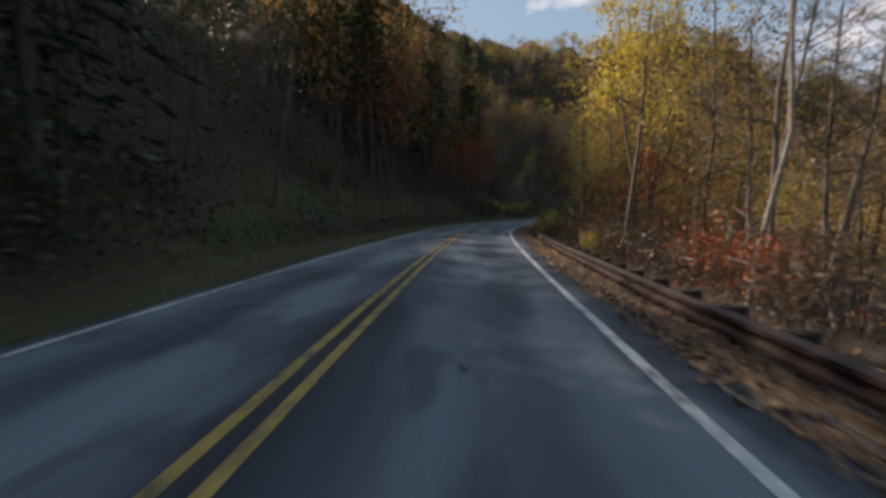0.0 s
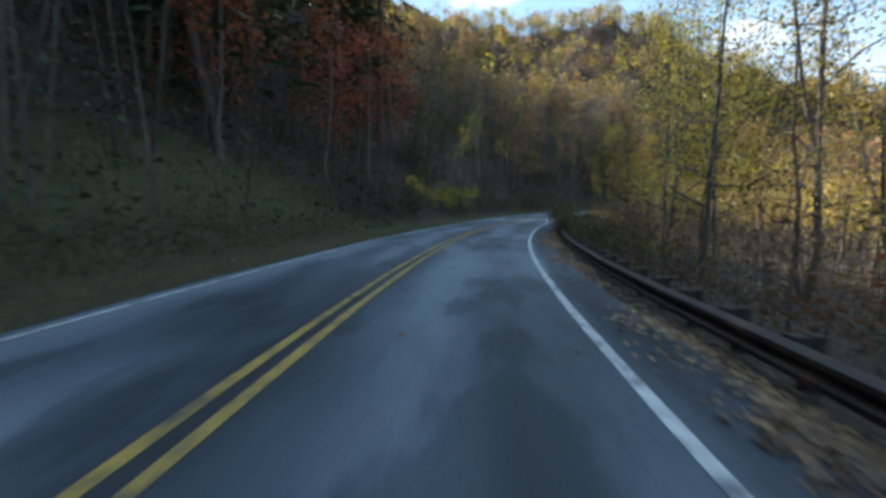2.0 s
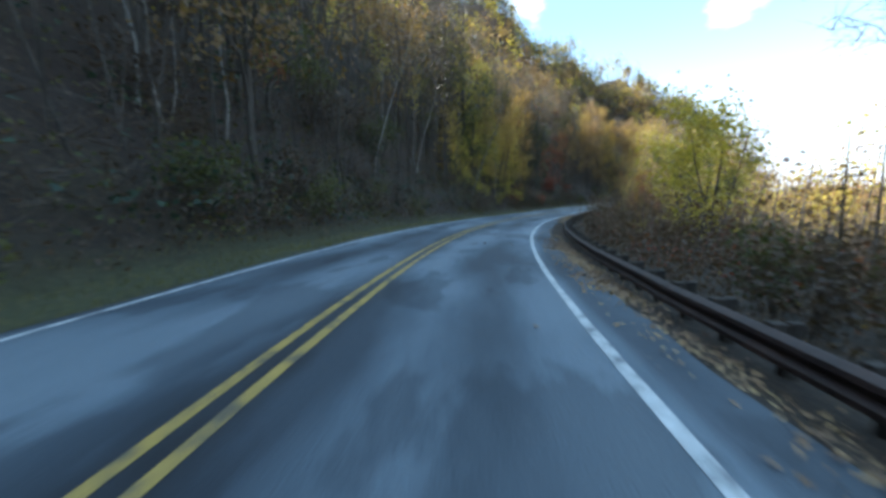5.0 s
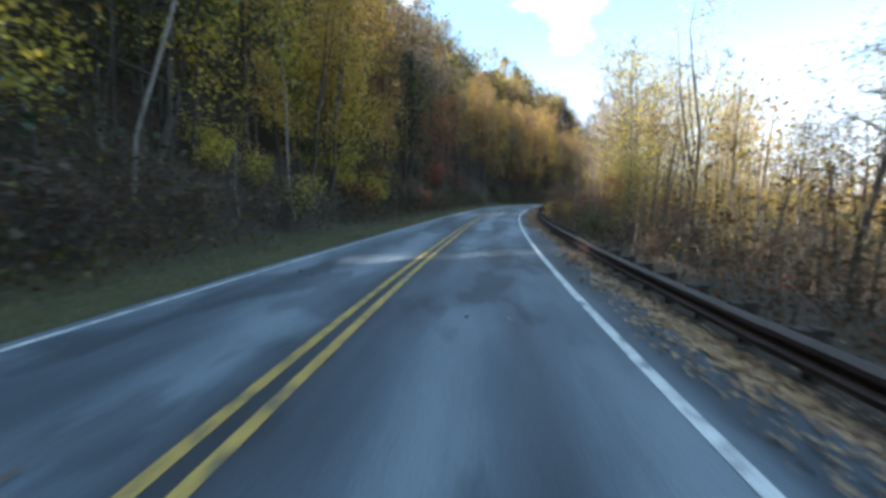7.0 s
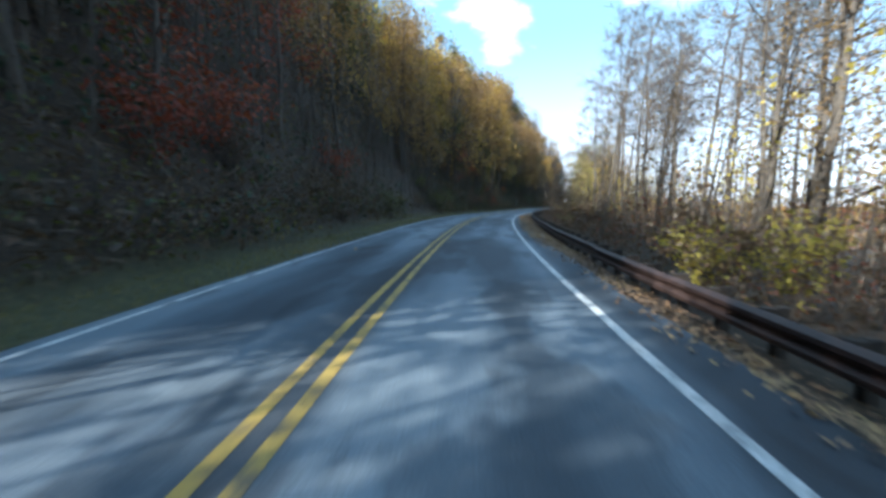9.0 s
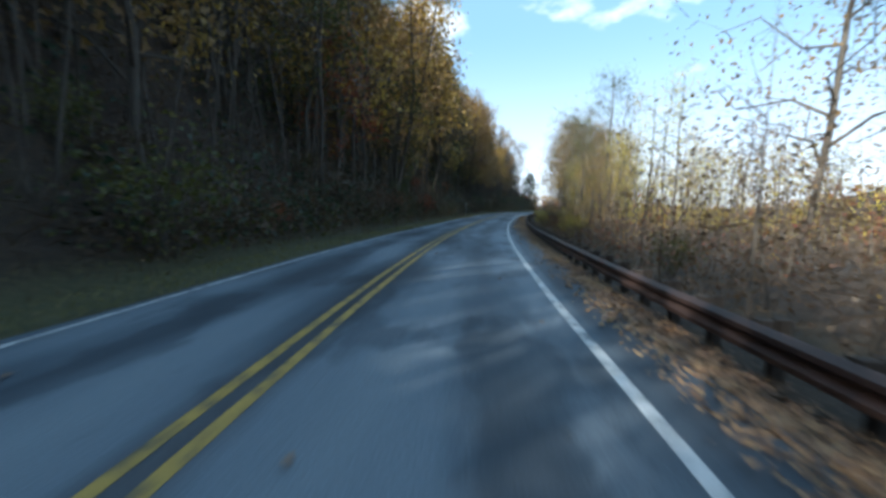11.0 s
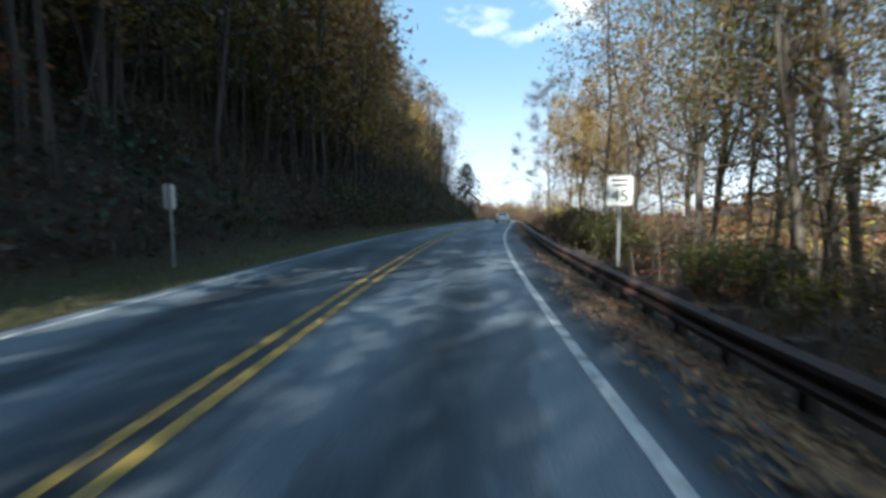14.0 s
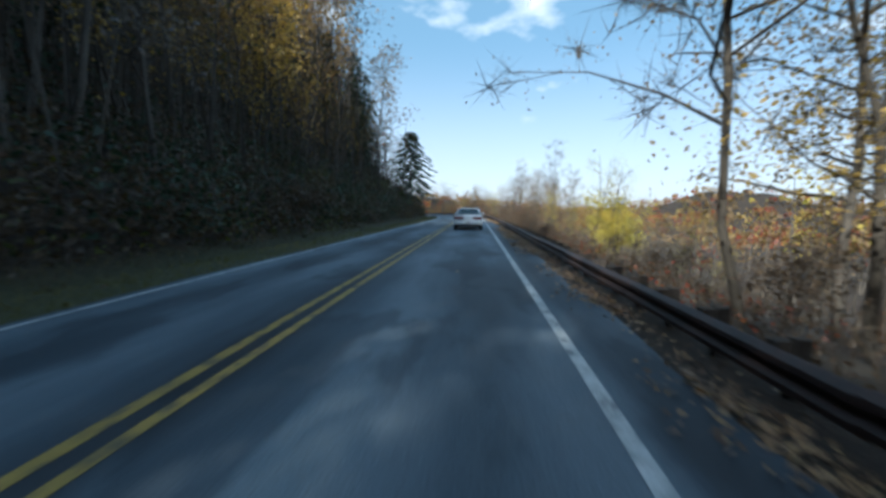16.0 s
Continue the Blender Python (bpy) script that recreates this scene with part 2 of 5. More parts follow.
def asphalt_material():
    """Worn asphalt: paler wheel paths along the road, darker edges and patches, fine stone grain. UV is metres along and across."""
    m, n, l, p = material("asphalt", 0.72)
    uv = n.new("ShaderNodeUVMap")
    uv.uv_map = "road"
    split = n.new("ShaderNodeSeparateXYZ")
    l.new(uv.outputs["UV"], split.inputs["Vector"])

    def noise_uv(scale, stretch, detail=4):
        mp, t = n.new("ShaderNodeMapping"), n.new("ShaderNodeTexNoise")
        mp.inputs["Scale"].default_value = stretch
        t.inputs["Scale"].default_value, t.inputs["Detail"].default_value = scale, detail
        l.new(uv.outputs["UV"], mp.inputs["Vector"])
        l.new(mp.outputs["Vector"], t.inputs["Vector"])
        return t.outputs["Fac"]

    def maths(op, a, b=None):
        k = n.new("ShaderNodeMath")
        k.operation = op
        for i, v in enumerate((a, b)):
            if v is None:
                continue
            if isinstance(v, (int, float)):
                k.inputs[i].default_value = v
            else:
                l.new(v, k.inputs[i])
        return k.outputs[0]

    wobble = maths("MULTIPLY", maths("SUBTRACT", noise_uv(0.25, (1, 1, 1), 2), 0.5), 0.9)
    across = maths("ADD", split.outputs["Y"], wobble)
    wheel = maths("COSINE", maths("MULTIPLY", maths("SUBTRACT", maths("ABSOLUTE", across), 0.95), 2 * math.pi / 1.55))
    pale = maths("ADD", maths("MULTIPLY", wheel, 0.07), maths("MULTIPLY", noise_uv(0.5, (0.25, 1, 1), 6), 1.1))
    blot = ramp(n, [(0.53, (1, 1, 1)), (0.58, (0.58, 0.59, 0.61))])
    l.new(noise_uv(0.8, (0.45, 1, 1), 6), blot.inputs["Fac"])
    seam = ramp(n, [(0.10, (0.55, 0.5, 0.48)), (0.34, (1, 1, 1))])
    l.new(maths("ABSOLUTE", maths("ADD", split.outputs["Y"], maths("MULTIPLY", wobble, 0.12))), seam.inputs["Fac"])
    tone = ramp(n, [(0.40, (0.036, 0.047, 0.063)), (0.53, (0.072, 0.094, 0.121)), (0.64, (0.132, 0.164, 0.20)), (0.82, (0.17, 0.205, 0.24))])
    l.new(pale, tone.inputs["Fac"])
    toned = mix(n, l, "MULTIPLY", 1.0, mix(n, l, "MULTIPLY", 1.0, tone.outputs["Color"], blot.outputs["Color"]), seam.outputs["Color"])
    rim = ramp(n, [(0.300, (1, 1, 1)), (0.312, (0.56, 0.57, 0.6))])
    l.new(maths("MULTIPLY", maths("ADD", split.outputs["Y"], maths("MULTIPLY", wobble, 0.1)), 0.1), rim.inputs["Fac"])
    toned = mix(n, l, "MULTIPLY", 1.0, toned, rim.outputs["Color"])
    grain = noise_uv(55, (1, 1, 1), 3)
    gr = ramp(n, [(0.3, (0.7, 0.7, 0.7)), (0.7, (1.25, 1.25, 1.25))])
    l.new(grain, gr.inputs["Fac"])
    l.new(mix(n, l, "MULTIPLY", 1.0, toned, gr.outputs["Color"]), p.inputs["Base Color"])
    bump(n, l, p, grain, 0.4, 0.006)
    return m


def ground_material():
    """Woodland soil under brown leaves, with mown grass where the verge runs."""
    m, n, l, p = material("woodland_ground", 0.92)
    broad, fine = tex(n, l, 0.25, 6, 0.65), tex(n, l, 7.0, 5, 0.7)
    r = ramp(n, [(0.3, (0.011, 0.007, 0.005)), (0.5, (0.026, 0.0155, 0.0095)), (0.7, (0.06, 0.037, 0.021))])
    l.new(fine.outputs["Fac"], r.inputs["Fac"])
    g = ramp(n, [(0.3, (0.030, 0.032, 0.012)), (0.55, (0.058, 0.058, 0.021)), (0.75, (0.10, 0.082, 0.04))])
    l.new(fine.outputs["Fac"], g.inputs["Fac"])
    grassy = n.new("ShaderNodeAttribute")
    grassy.attribute_name = "grassy"
    add = n.new("ShaderNodeMath")
    add.operation, add.use_clamp = "MULTIPLY_ADD", True
    l.new(broad.outputs["Fac"], add.inputs[0])
    add.inputs[1].default_value = 0.8
    less = n.new("ShaderNodeMath")
    less.operation = "SUBTRACT"
    l.new(grassy.outputs["Fac"], less.inputs[0])
    less.inputs[1].default_value = 0.4
    l.new(less.outputs[0], add.inputs[2])
    l.new(mix(n, l, "MIX", add.outputs[0], r.outputs["Color"], g.outputs["Color"]), p.inputs["Base Color"])
    bump(n, l, p, fine.outputs["Fac"], 0.8, 0.06)
    return m


ASPHALT, GROUND = asphalt_material(), ground_material()

# ---- the road's line: heading every 10 m, grade every 20 m, from 60 m before the start ----
HEADING = [-11.2] * 6 + [-11.2, -12.7, -15.2, -19.5, -25.2, -32.1, -37.9, -41.1, -44.8, -50.9, -58.1, -63.9, -68.2, -69.9, -71.3, -74.6, -77.1,
                         -79.9, -83.4, -86.1, -89.0, -90.5, -92.7, -95.0, -98.4, -102.5, -101.8, -102.0, -102.0, -102.0, -101.0, -95, -80,
                         -60, -42, -27, -14, -5, 2, 6, 8, 9, 9, 10, 10]
GRADE = [-2.2, -2.2, -2.2, -2.16, -2.92, -2.65, -1.42, -0.86, -0.87, -0.28, 1.05, 2.01, 0.99, 0.38, 1.74, 1.88, 0.4, 0.0, 0.3, 0.3, 0.0, -1.0, -2.0,
         -2.0, -2.0]
S0, S1, STEP = -60.0, 430.0, 1.0
LEFT_LINE, RIGHT_LINE = -2.75, 2.86            # the white lines, from the yellow one
PAVED_LEFT, PAVED_RIGHT = -2.97, 3.66          # the edges of the asphalt
RAIL_AT = 4.34
_st = np.arange(S0, S1 + 0.01, STEP)
_hd = np.radians(np.interp(_st, S0 + 10 * np.arange(len(HEADING)), HEADING))
_hd = np.convolve(np.pad(_hd, 6, mode="edge"), np.ones(13) / 13, "valid")
_gr = np.interp(_st, S0 + 20 * np.arange(len(GRADE)), GRADE) * 0.01


def _run(q):
    r = np.r_[0, np.cumsum((q[1:] + q[:-1]) / 2 * STEP)]
    return r - r[60]


ROAD_X, ROAD_Y, ROAD_Z = _run(-np.sin(_hd)) - 1.308, _run(np.cos(_hd)) + 0.275, _run(_gr)


def on_road(s, d, z=0.0):
    """The place s metres along the road, d to the right of its yellow line and z above it."""
    h = np.interp(s, _st, _hd)
    x, y = np.interp(s, _st, ROAD_X) + np.cos(h) * d, np.interp(s, _st, ROAD_Y) + np.sin(h) * d
    return x, y, np.interp(s, _st, ROAD_Z) + z


def heading_at(s):
    return math.degrees(np.interp(s, _st, _hd))


def road_frame(x, y):
    """How far along the road, and how far to its right, points lie; the road is carried on straight past its ends."""
    far = np.arange(20, 3001, 20.0)
    ax = np.r_[(ROAD_X[0] + np.sin(_hd[0]) * far)[::-1], ROAD_X[::2], ROAD_X[-1] - np.sin(_hd[-1]) * far]
    ay = np.r_[(ROAD_Y[0] - np.cos(_hd[0]) * far)[::-1], ROAD_Y[::2], ROAD_Y[-1] + np.cos(_hd[-1]) * far]
    ah = np.r_[0 * far + _hd[0], _hd[::2], 0 * far + _hd[-1]]
    a_s = np.r_[(S0 - far)[::-1], _st[::2], S1 + far]
    s, d = np.empty(len(x)), np.empty(len(x))
    for i in range(0, len(x), 4000):
        px, py = x[i:i + 4000, None] - ax, y[i:i + 4000, None] - ay
        k = (px**2 + py**2).argmin(1)
        r = np.arange(len(k))
        dx, dy = px[r, k], py[r, k]
        along = -np.sin(ah[k]) * dx + np.cos(ah[k]) * dy
        right = np.cos(ah[k]) * dx + np.sin(ah[k]) * dy
        s[i:i + 4000] = a_s[k] + along
        d[i:i + 4000] = np.where(np.abs(along) < 15, right, np.sign(right) * np.hypot(dx, dy))
    return s, d


_g = np.random.RandomState(5)
_waves = [(_g.uniform(-1, 1, 2) * f, _g.uniform(0, 6.3), a) for f, a in ((0.006, 9), (0.009, 7), (0.016, 4), (0.03, 2.2), (0.05, 1.3), (0.09, 0.7), (0.17, 0.35)) for _ in range(3)]


def rough_land(x, y):
    return sum(a * np.sin(k[0] * 6.28 * x + k[1] * 6.28 * y + ph) for k, ph, a in _waves)


SUN_CUTS = [(14, 12, 0.30), (70.6, 2.6, 0.62), (124.5, 1.2, 0.28), (150.5, 1.5, 0.41), (226, 1.2, 0.20), (235, 1.6, 0.22)]   # notches added to let sun through: where they meet the road, half width, depth

KNOLLS_AND_SUN_DIPS = [(150, 190, 32, 22), (-12, 172, 50, -26), (-48, 211, 24, -11)]                      # a ridge rise, then dips added to let sun over: place, half width, height


def land(x, y, s, d):
    """The height of the ground: a steep wooded hill on the left, a bank falling into a valley on the right, low hills beyond."""
    zr = np.interp(s, _st, ROAD_Z)
    left, right = np.clip(-d - 5.0, 0, None), np.clip(d - 5.6, 0, None)
    hill = np.interp(left, [0, 1.5, 32, 75, 110, 160, 280, 700, 3000], [0, 0.8, 34, 62, 84, 110, 132, 60, 90])
    # crest height by stretch, raised or cut to steer sun and shade as well
    hill = hill * np.interp(s, [55, 92, 112, 136], [1, 1.17, 1.14, 1])
    top = np.interp(s, [-60, 30, 46, 62, 74, 104, 118, 205, 229, 258, 280, 330], [22, 22, 20, 20, 25, 400, 400, 210, 52, 42, 82, 76])
    top = np.maximum(top, np.minimum(0.80 * left - 12, 126) * np.interp(s, [74, 104], [0.24, 1]))
    hill = hill / (1 + (hill / top) ** 4) ** 0.25
    for rs, wide, deep in SUN_CUTS:
        rx, ry, _ = on_road(rs, 0)
        up = (x - rx) * math.sin(SUN_AZ) + (y - ry) * math.cos(SUN_AZ)
        off = (x - rx) * math.cos(SUN_AZ) - (y - ry) * math.sin(SUN_AZ)
        hill = hill * (1 - deep * np.exp(-((off / wide) ** 2)) * np.clip((up - 8) / 25, 0, 1))
    hill = hill * np.interp(s, [282, 296, 335, 350], [1, 1.12, 1.12, 1])
    for hx, hy, wide, up in KNOLLS_AND_SUN_DIPS:
        hill = hill + np.clip((left - 12) / 30, 0, 1) * up * np.exp(-((x - hx) ** 2 + (y - hy) ** 2) / (2 * wide**2))
    bank = np.interp(right, [0, 2.5, 30, 60, 140, 330, 640, 1000, 3000], [0, -0.5, -9, -14, -20, -21, -17, -10, 6])
    bank = bank * np.interp(s, [50, 75, 230, 262], [1, 0.6, 0.6, 1]) ** np.clip((150 - right) / 80, 0, 1)
    for hx, hy, wide, up in ((720, -382, 85, 34), (860, -490, 120, 24), (1090, -30, 120, 30), (900, 90, 100, 26), (480, -560, 150, 22), (1250, -230, 160, 20)):
        bank = bank + (d > 120) * up * np.exp(-((x - hx) ** 2 + (y - hy) ** 2) / (2 * wide**2))
    verge = np.interp(d, [-5.0, PAVED_LEFT, PAVED_RIGHT, 4.1, 4.6, 5.6], [-0.12, -0.05, -0.05, -0.16, -0.27, -0.42])
    wild = np.clip((np.abs(d) - 7) / 40, 0, 1)
    return zr + verge + hill + bank + rough_land(x, y) * wild * np.where(d > 0, 0.28, 0.9)


def height(x, y):
    x, y = np.atleast_1d(x).astype(float), np.atleast_1d(y).astype(float)
    s, d = road_frame(x, y)
    return land(x, y, s, d)


def grass_bank(s):
    """How far up the left bank the mown grass reaches."""
    return np.interp(s, [6, 16, 46, 58], [-5.2, -9.0, -9.0, -5.2])


def in_sun_cut(x, y):
    """Whether a place lies in a notch added for sunlight, kept clear of tall trees."""
    clear = np.zeros(np.shape(x), bool)
    for rs, wide, _ in SUN_CUTS:
        rx, ry, _ = on_road(rs, 0)
        up = (x - rx) * math.sin(SUN_AZ) + (y - ry) * math.cos(SUN_AZ)
        clear |= (np.abs((x - rx) * math.cos(SUN_AZ) - (y - ry) * math.sin(SUN_AZ)) < wide * 0.8) & (up > 3)
    return clear


# ---- mesh helpers ----
def mesh_of(name, verts, faces, mat=None, smooth=False):
    me = bpy.data.meshes.new(name)
    me.from_pydata([tuple(v) for v in np.asarray(verts, float)], [], [tuple(int(i) for i in f) for f in faces])
    if mat:
        me.materials.append(mat)
    if smooth:
        me.polygons.foreach_set("use_smooth", [True] * len(me.polygons))
    me.update()
    return me


def quads_mesh(name, v, mat):
    """A mesh of separate pieces, each of k corners: v has the shape (n, k, 3)."""
    n, k = v.shape[:2]
    me = bpy.data.meshes.new(name)
    me.vertices.add(k * n), me.loops.add(k * n), me.polygons.add(n)
    me.vertices.foreach_set("co", np.ascontiguousarray(v, np.float32).ravel())
    me.loops.foreach_set("vertex_index", np.arange(k * n, dtype=np.int32))
    me.polygons.foreach_set("loop_start", np.arange(0, k * n, k, dtype=np.int32))
    me.polygons.foreach_set("loop_total", np.full(n, k, np.int32))
    me.materials.append(mat)
    me.update(calc_edges=True)
    return me


def part(name, data, parent, label=""):
    ob = new(name, data)
    ob.parent = parent
    return tagged(ob, label) if label else ob


def bm_part(name, bm, mat, parent, label="", smooth=False):
    me = bpy.data.meshes.new(name)
    bm.to_mesh(me)
    bm.free()
    me.materials.append(mat)
    if smooth:
        me.polygons.foreach_set("use_smooth", [True] * len(me.polygons))
    return part(name, me, parent, label)


def box_bm(size, at=(0, 0, 0), bevel=0.0, turn=None):
    bm = bmesh.new()
    bmesh.ops.create_cube(bm, size=1, matrix=Matrix.Translation(at) @ (turn or Matrix()) @ Matrix.Diagonal((*size, 1)))
    if bevel:
        bmesh.ops.bevel(bm, geom=bm.edges[:], offset=bevel, segments=2, affect="EDGES", profile=0.5)
    return bm


def ribbon(name, ss, ds, zs, mat, uv=False, smooth=True):
    """A strip along the road: at each place of ss a row of points ds across, zs high (arrays ss x ds)."""
    ss, ds = np.asarray(ss, float), np.broadcast_to(np.asarray(ds, float), (len(ss), np.shape(ds)[-1]))
    zs = np.broadcast_to(np.asarray(zs, float), ds.shape)
    x, y, z = on_road(ss[:, None], ds, zs)
    n, m = ds.shape
    verts = np.stack([x, y, z], -1).reshape(-1, 3)
    faces = [(i * m + j, i * m + j + 1, (i + 1) * m + j + 1, (i + 1) * m + j) for i in range(n - 1) for j in range(m - 1)]
    me = mesh_of(name, verts, faces, mat, smooth)
    if uv:
        layer = me.uv_layers.new(name="road")
        u = np.stack([np.broadcast_to(ss[:, None], ds.shape), ds], -1).reshape(-1, 2)
        idx = np.empty(len(me.loops), np.int32)
        me.loops.foreach_get("vertex_index", idx)
        layer.data.foreach_set("uv", u[idx].ravel())
    return me


# ---- ground: one sheet, fine along the road, coarse to the horizon ----
def spread(lo, hi, step, out):
    far = [step * 1.0]
    while sum(far) < out:
        far.append(far[-1] * 1.16)
    far = np.cumsum(far)
    return np.r_[(lo - far)[::-1], np.arange(lo, hi + 0.1, step), hi + far]


gx, gy = spread(-70, 330, 2.5, 3600), spread(-75, 230, 2.5, 3600)
GX, GY = np.meshgrid(gx, gy, indexing="ij")
_gs, _gd = road_frame(GX.ravel(), GY.ravel())
GZ = land(GX.ravel(), GY.ravel(), _gs, _gd)
GZ = GZ - np.interp(np.abs(_gd), [0, 8.0, 11.0], [0.9, 0.9, 0.0])
_ny = len(gy)
_faces = [(i * _ny + j, (i + 1) * _ny + j, (i + 1) * _ny + j + 1, i * _ny + j + 1) for i in range(len(gx) - 1) for j in range(_ny - 1)]
ground = new("ground", mesh_of("ground", np.stack([GX.ravel(), GY.ravel(), GZ], -1), _faces, GROUND, True))
tagged(ground, "steep wooded hillside and valley floor covered in brown leaves", "ground", kind="structure")

# ---- road, verge and shoulder ----
SS = np.arange(S0, S1 + 0.1, 1.0)
_rs = np.random.RandomState(3)


def edge_wave(n, size):
    w = np.convolve(_rs.uniform(-1, 1, n + 8), np.ones(4) / 4, "same")[4:4 + n]
    return w * size


FS = np.arange(S0, S1 + 0.1, 0.5)
across = np.array([PAVED_LEFT, -2.7, -1.5, -0.1, 0.1, 1.5, 2.9, PAVED_RIGHT])
RD = np.tile(across, (len(FS), 1))
RD[:, 0] += edge_wave(len(FS), 0.07)
RD[:, -1] += edge_wave(len(FS), 0.16)
crown = 0.03 - 0.008 * np.abs(RD)
road = new("road", ribbon("road", FS, RD, crown, ASPHALT, True))
tagged(road, "worn blue-grey two-lane asphalt mountain road with pale wheel paths", "road", kind="structure")


def strip(name, ds, label):
    ds = np.asarray(ds, float)
    D = np.tile(ds, (len(SS), 1))
    x, y, _ = on_road(SS[:, None], D)
    zz = land(x.ravel(), y.ravel(), np.repeat(SS, len(ds)), D.ravel()).reshape(D.shape) - np.interp(SS, _st, ROAD_Z)[:, None]
    zz = zz + _rs.uniform(-0.025, 0.025, zz.shape) - np.where(np.abs(D) > 9.5, 0.9, 0.0)
    ob = new(name, ribbon(name, SS, ds, zz, GROUND))
    a = ob.data.attributes.new("grassy", "FLOAT", "POINT")
    a.data.foreach_set("value", np.where(D < 0, np.interp(-D + 4.9 + grass_bank(SS)[:, None] * 0.94, [3, 3.4, 4.8, 6.0], [0.5, 1, 0.8, 0.0]), np.interp(D, [3.5, 4.6, 7, 9], [0.0, 0.0, 0.15, 0.0])).ravel())
    return tagged(ob, label, "verge", kind="structure")


strip("verge", [-10.2, -9, -8, -7.2, -6.5, -5.9, -5.4, -4.8, -4.2, -3.5, -2.85], "mown grass verge at the foot of the wooded bank")
strip("shoulder", [3.4, 3.75, 4.1, 4.5, 5.0, 5.6, 6.3, 7.2, 8.2, 9.2, 10.2], "leaf-strewn gravel shoulder falling away behind the guardrail")


def marking(name, d, width, mat, label):
    ds = np.tile([d - width / 2, d + width / 2], (len(FS), 1))
    ds = ds + np.stack([edge_wave(len(FS), 0.012), edge_wave(len(FS), 0.012)], 1)
    ob = new(name, ribbon(name, FS, ds, 0.035 - 0.008 * np.abs(ds), mat))
    return tagged(ob, label, "road marking", kind="structure")


marking("yellow_line", -0.12, 0.105, YELLOW_PAINT, "worn yellow centre line on the asphalt")
marking("yellow_line", 0.12, 0.105, YELLOW_PAINT, "worn yellow centre line on the asphalt")
marking("edge_line", LEFT_LINE, 0.088, WHITE_PAINT, "thin worn white edge line beside the grass verge")
marking("edge_line", RIGHT_LINE, 0.115, WHITE_PAINT, "worn white edge line beside the shoulder")

# ---- guardrail ----
def turned(s, d, z=0.0, extra=0.0):
    """A pose on the road's frame: x to the right, y ahead."""
    x, y, zz = on_road(s, d, z)
    return pose(float(x), float(y), float(zz), 0, 0, heading_at(s) + extra)


BEAM = [(0.004, 0.156), (0.018, 0.150), (0.080, 0.112), (0.083, 0.060), (0.022, 0.016), (0.022, -0.016), (0.083, -0.060), (0.080, -0.112),
        (0.018, -0.150), (0.004, -0.156)]


def beam_mesh(length):
    verts, faces, n = [], [], len(BEAM)
    for y in (-length / 2, length / 2):
        for thick in (0.0, -0.006):
            verts += [(-(u + thick), y, v) for u, v in BEAM]
    for side in (0, n):
        faces += [(side + i, side + i + 1, side + i + 1 + 2 * n, side + i + 2 * n) for i in range(n - 1)]
    for end in (0, 2 * n):
        faces += [(end + i, end + i + 1, end + n + i + 1, end + n + i) for i in range(n - 1)]
    faces += [(0, n, 3 * n, 2 * n), (n - 1, 2 * n - 1, 4 * n - 1, 3 * n - 1)]
    return mesh_of("rail_panel", verts, faces, RUST)


def rail_top(s):
    """The height of the guardrail's upper edge over the yellow line."""
    return float(np.interp(s, [-20, 14, 80, 120, 145, 160, 192, 208, 231, 245, 262], [0.22, 0.21, 0.25, 0.23, 0.26, 0.30, 0.33, 0.27, 0.32, 0.29, 0.22]))


guardrail = tagged(new("guardrail"), "brown weathering-steel W-beam guardrail on dark posts along the shoulder", "guardrail")
guardrail.matrix_basis = turned(0, RAIL_AT, -0.3)
_inv = guardrail.matrix_basis.inverted()


def box_mesh(name, size, mat, bevel=0.008):
    bm = box_bm(size, (0, 0, 0), bevel)
    me = bpy.data.meshes.new(name)
    bm.to_mesh(me)
    bm.free()
    me.materials.append(mat)
    return me


_beam, _post, _block = beam_mesh(3.95), box_mesh("post", (0.13, 0.10, 1.25), TIMBER), box_mesh("spacer_block", (0.15, 0.11, 0.34), TIMBER)
_rg = random.Random(8)
for i in range(118):
    s = -20 + 3.81 * i
    rise = _rg.uniform(-0.012, 0.012)
    p = part("rail_panel", _beam, guardrail)
    p.matrix_basis = _inv @ turned(s, RAIL_AT + (0.004 if i % 2 else 0.0), rail_top(s) - 0.156 + rise) @ pose(0, 0, 0, math.degrees(math.atan(np.interp(s, _st, _gr))), 0, 0)
for i in range(298):
    s = -2 + 0.9525 * i
    m = turned(s, RAIL_AT + 0.235, 0, _rg.uniform(-3, 3))
    part("post", _post, guardrail).matrix_basis = _inv @ m @ pose(0, 0, rail_top(s) + 0.04 - 0.625, _rg.uniform(-1, 1), _rg.uniform(-1.5, 1.5), 0)
    part("spacer_block", _block, guardrail).matrix_basis = _inv @ m @ pose(-0.15, 0, rail_top(s) + 0.03 - 0.17)
_rest = bmesh.new()
for i in range(298, 450):
    bmesh.ops.create_cube(_rest, size=1, matrix=_inv @ turned(-2 + 0.9525 * i, RAIL_AT + 0.18, rail_top(-2 + 0.9525 * i) + 0.05 - 0.5) @ Matrix.Diagonal((0.26, 0.14, 1.0, 1)))
tagged(bm_part("far_post_row", _rest, TIMBER, guardrail), kind="stuff")


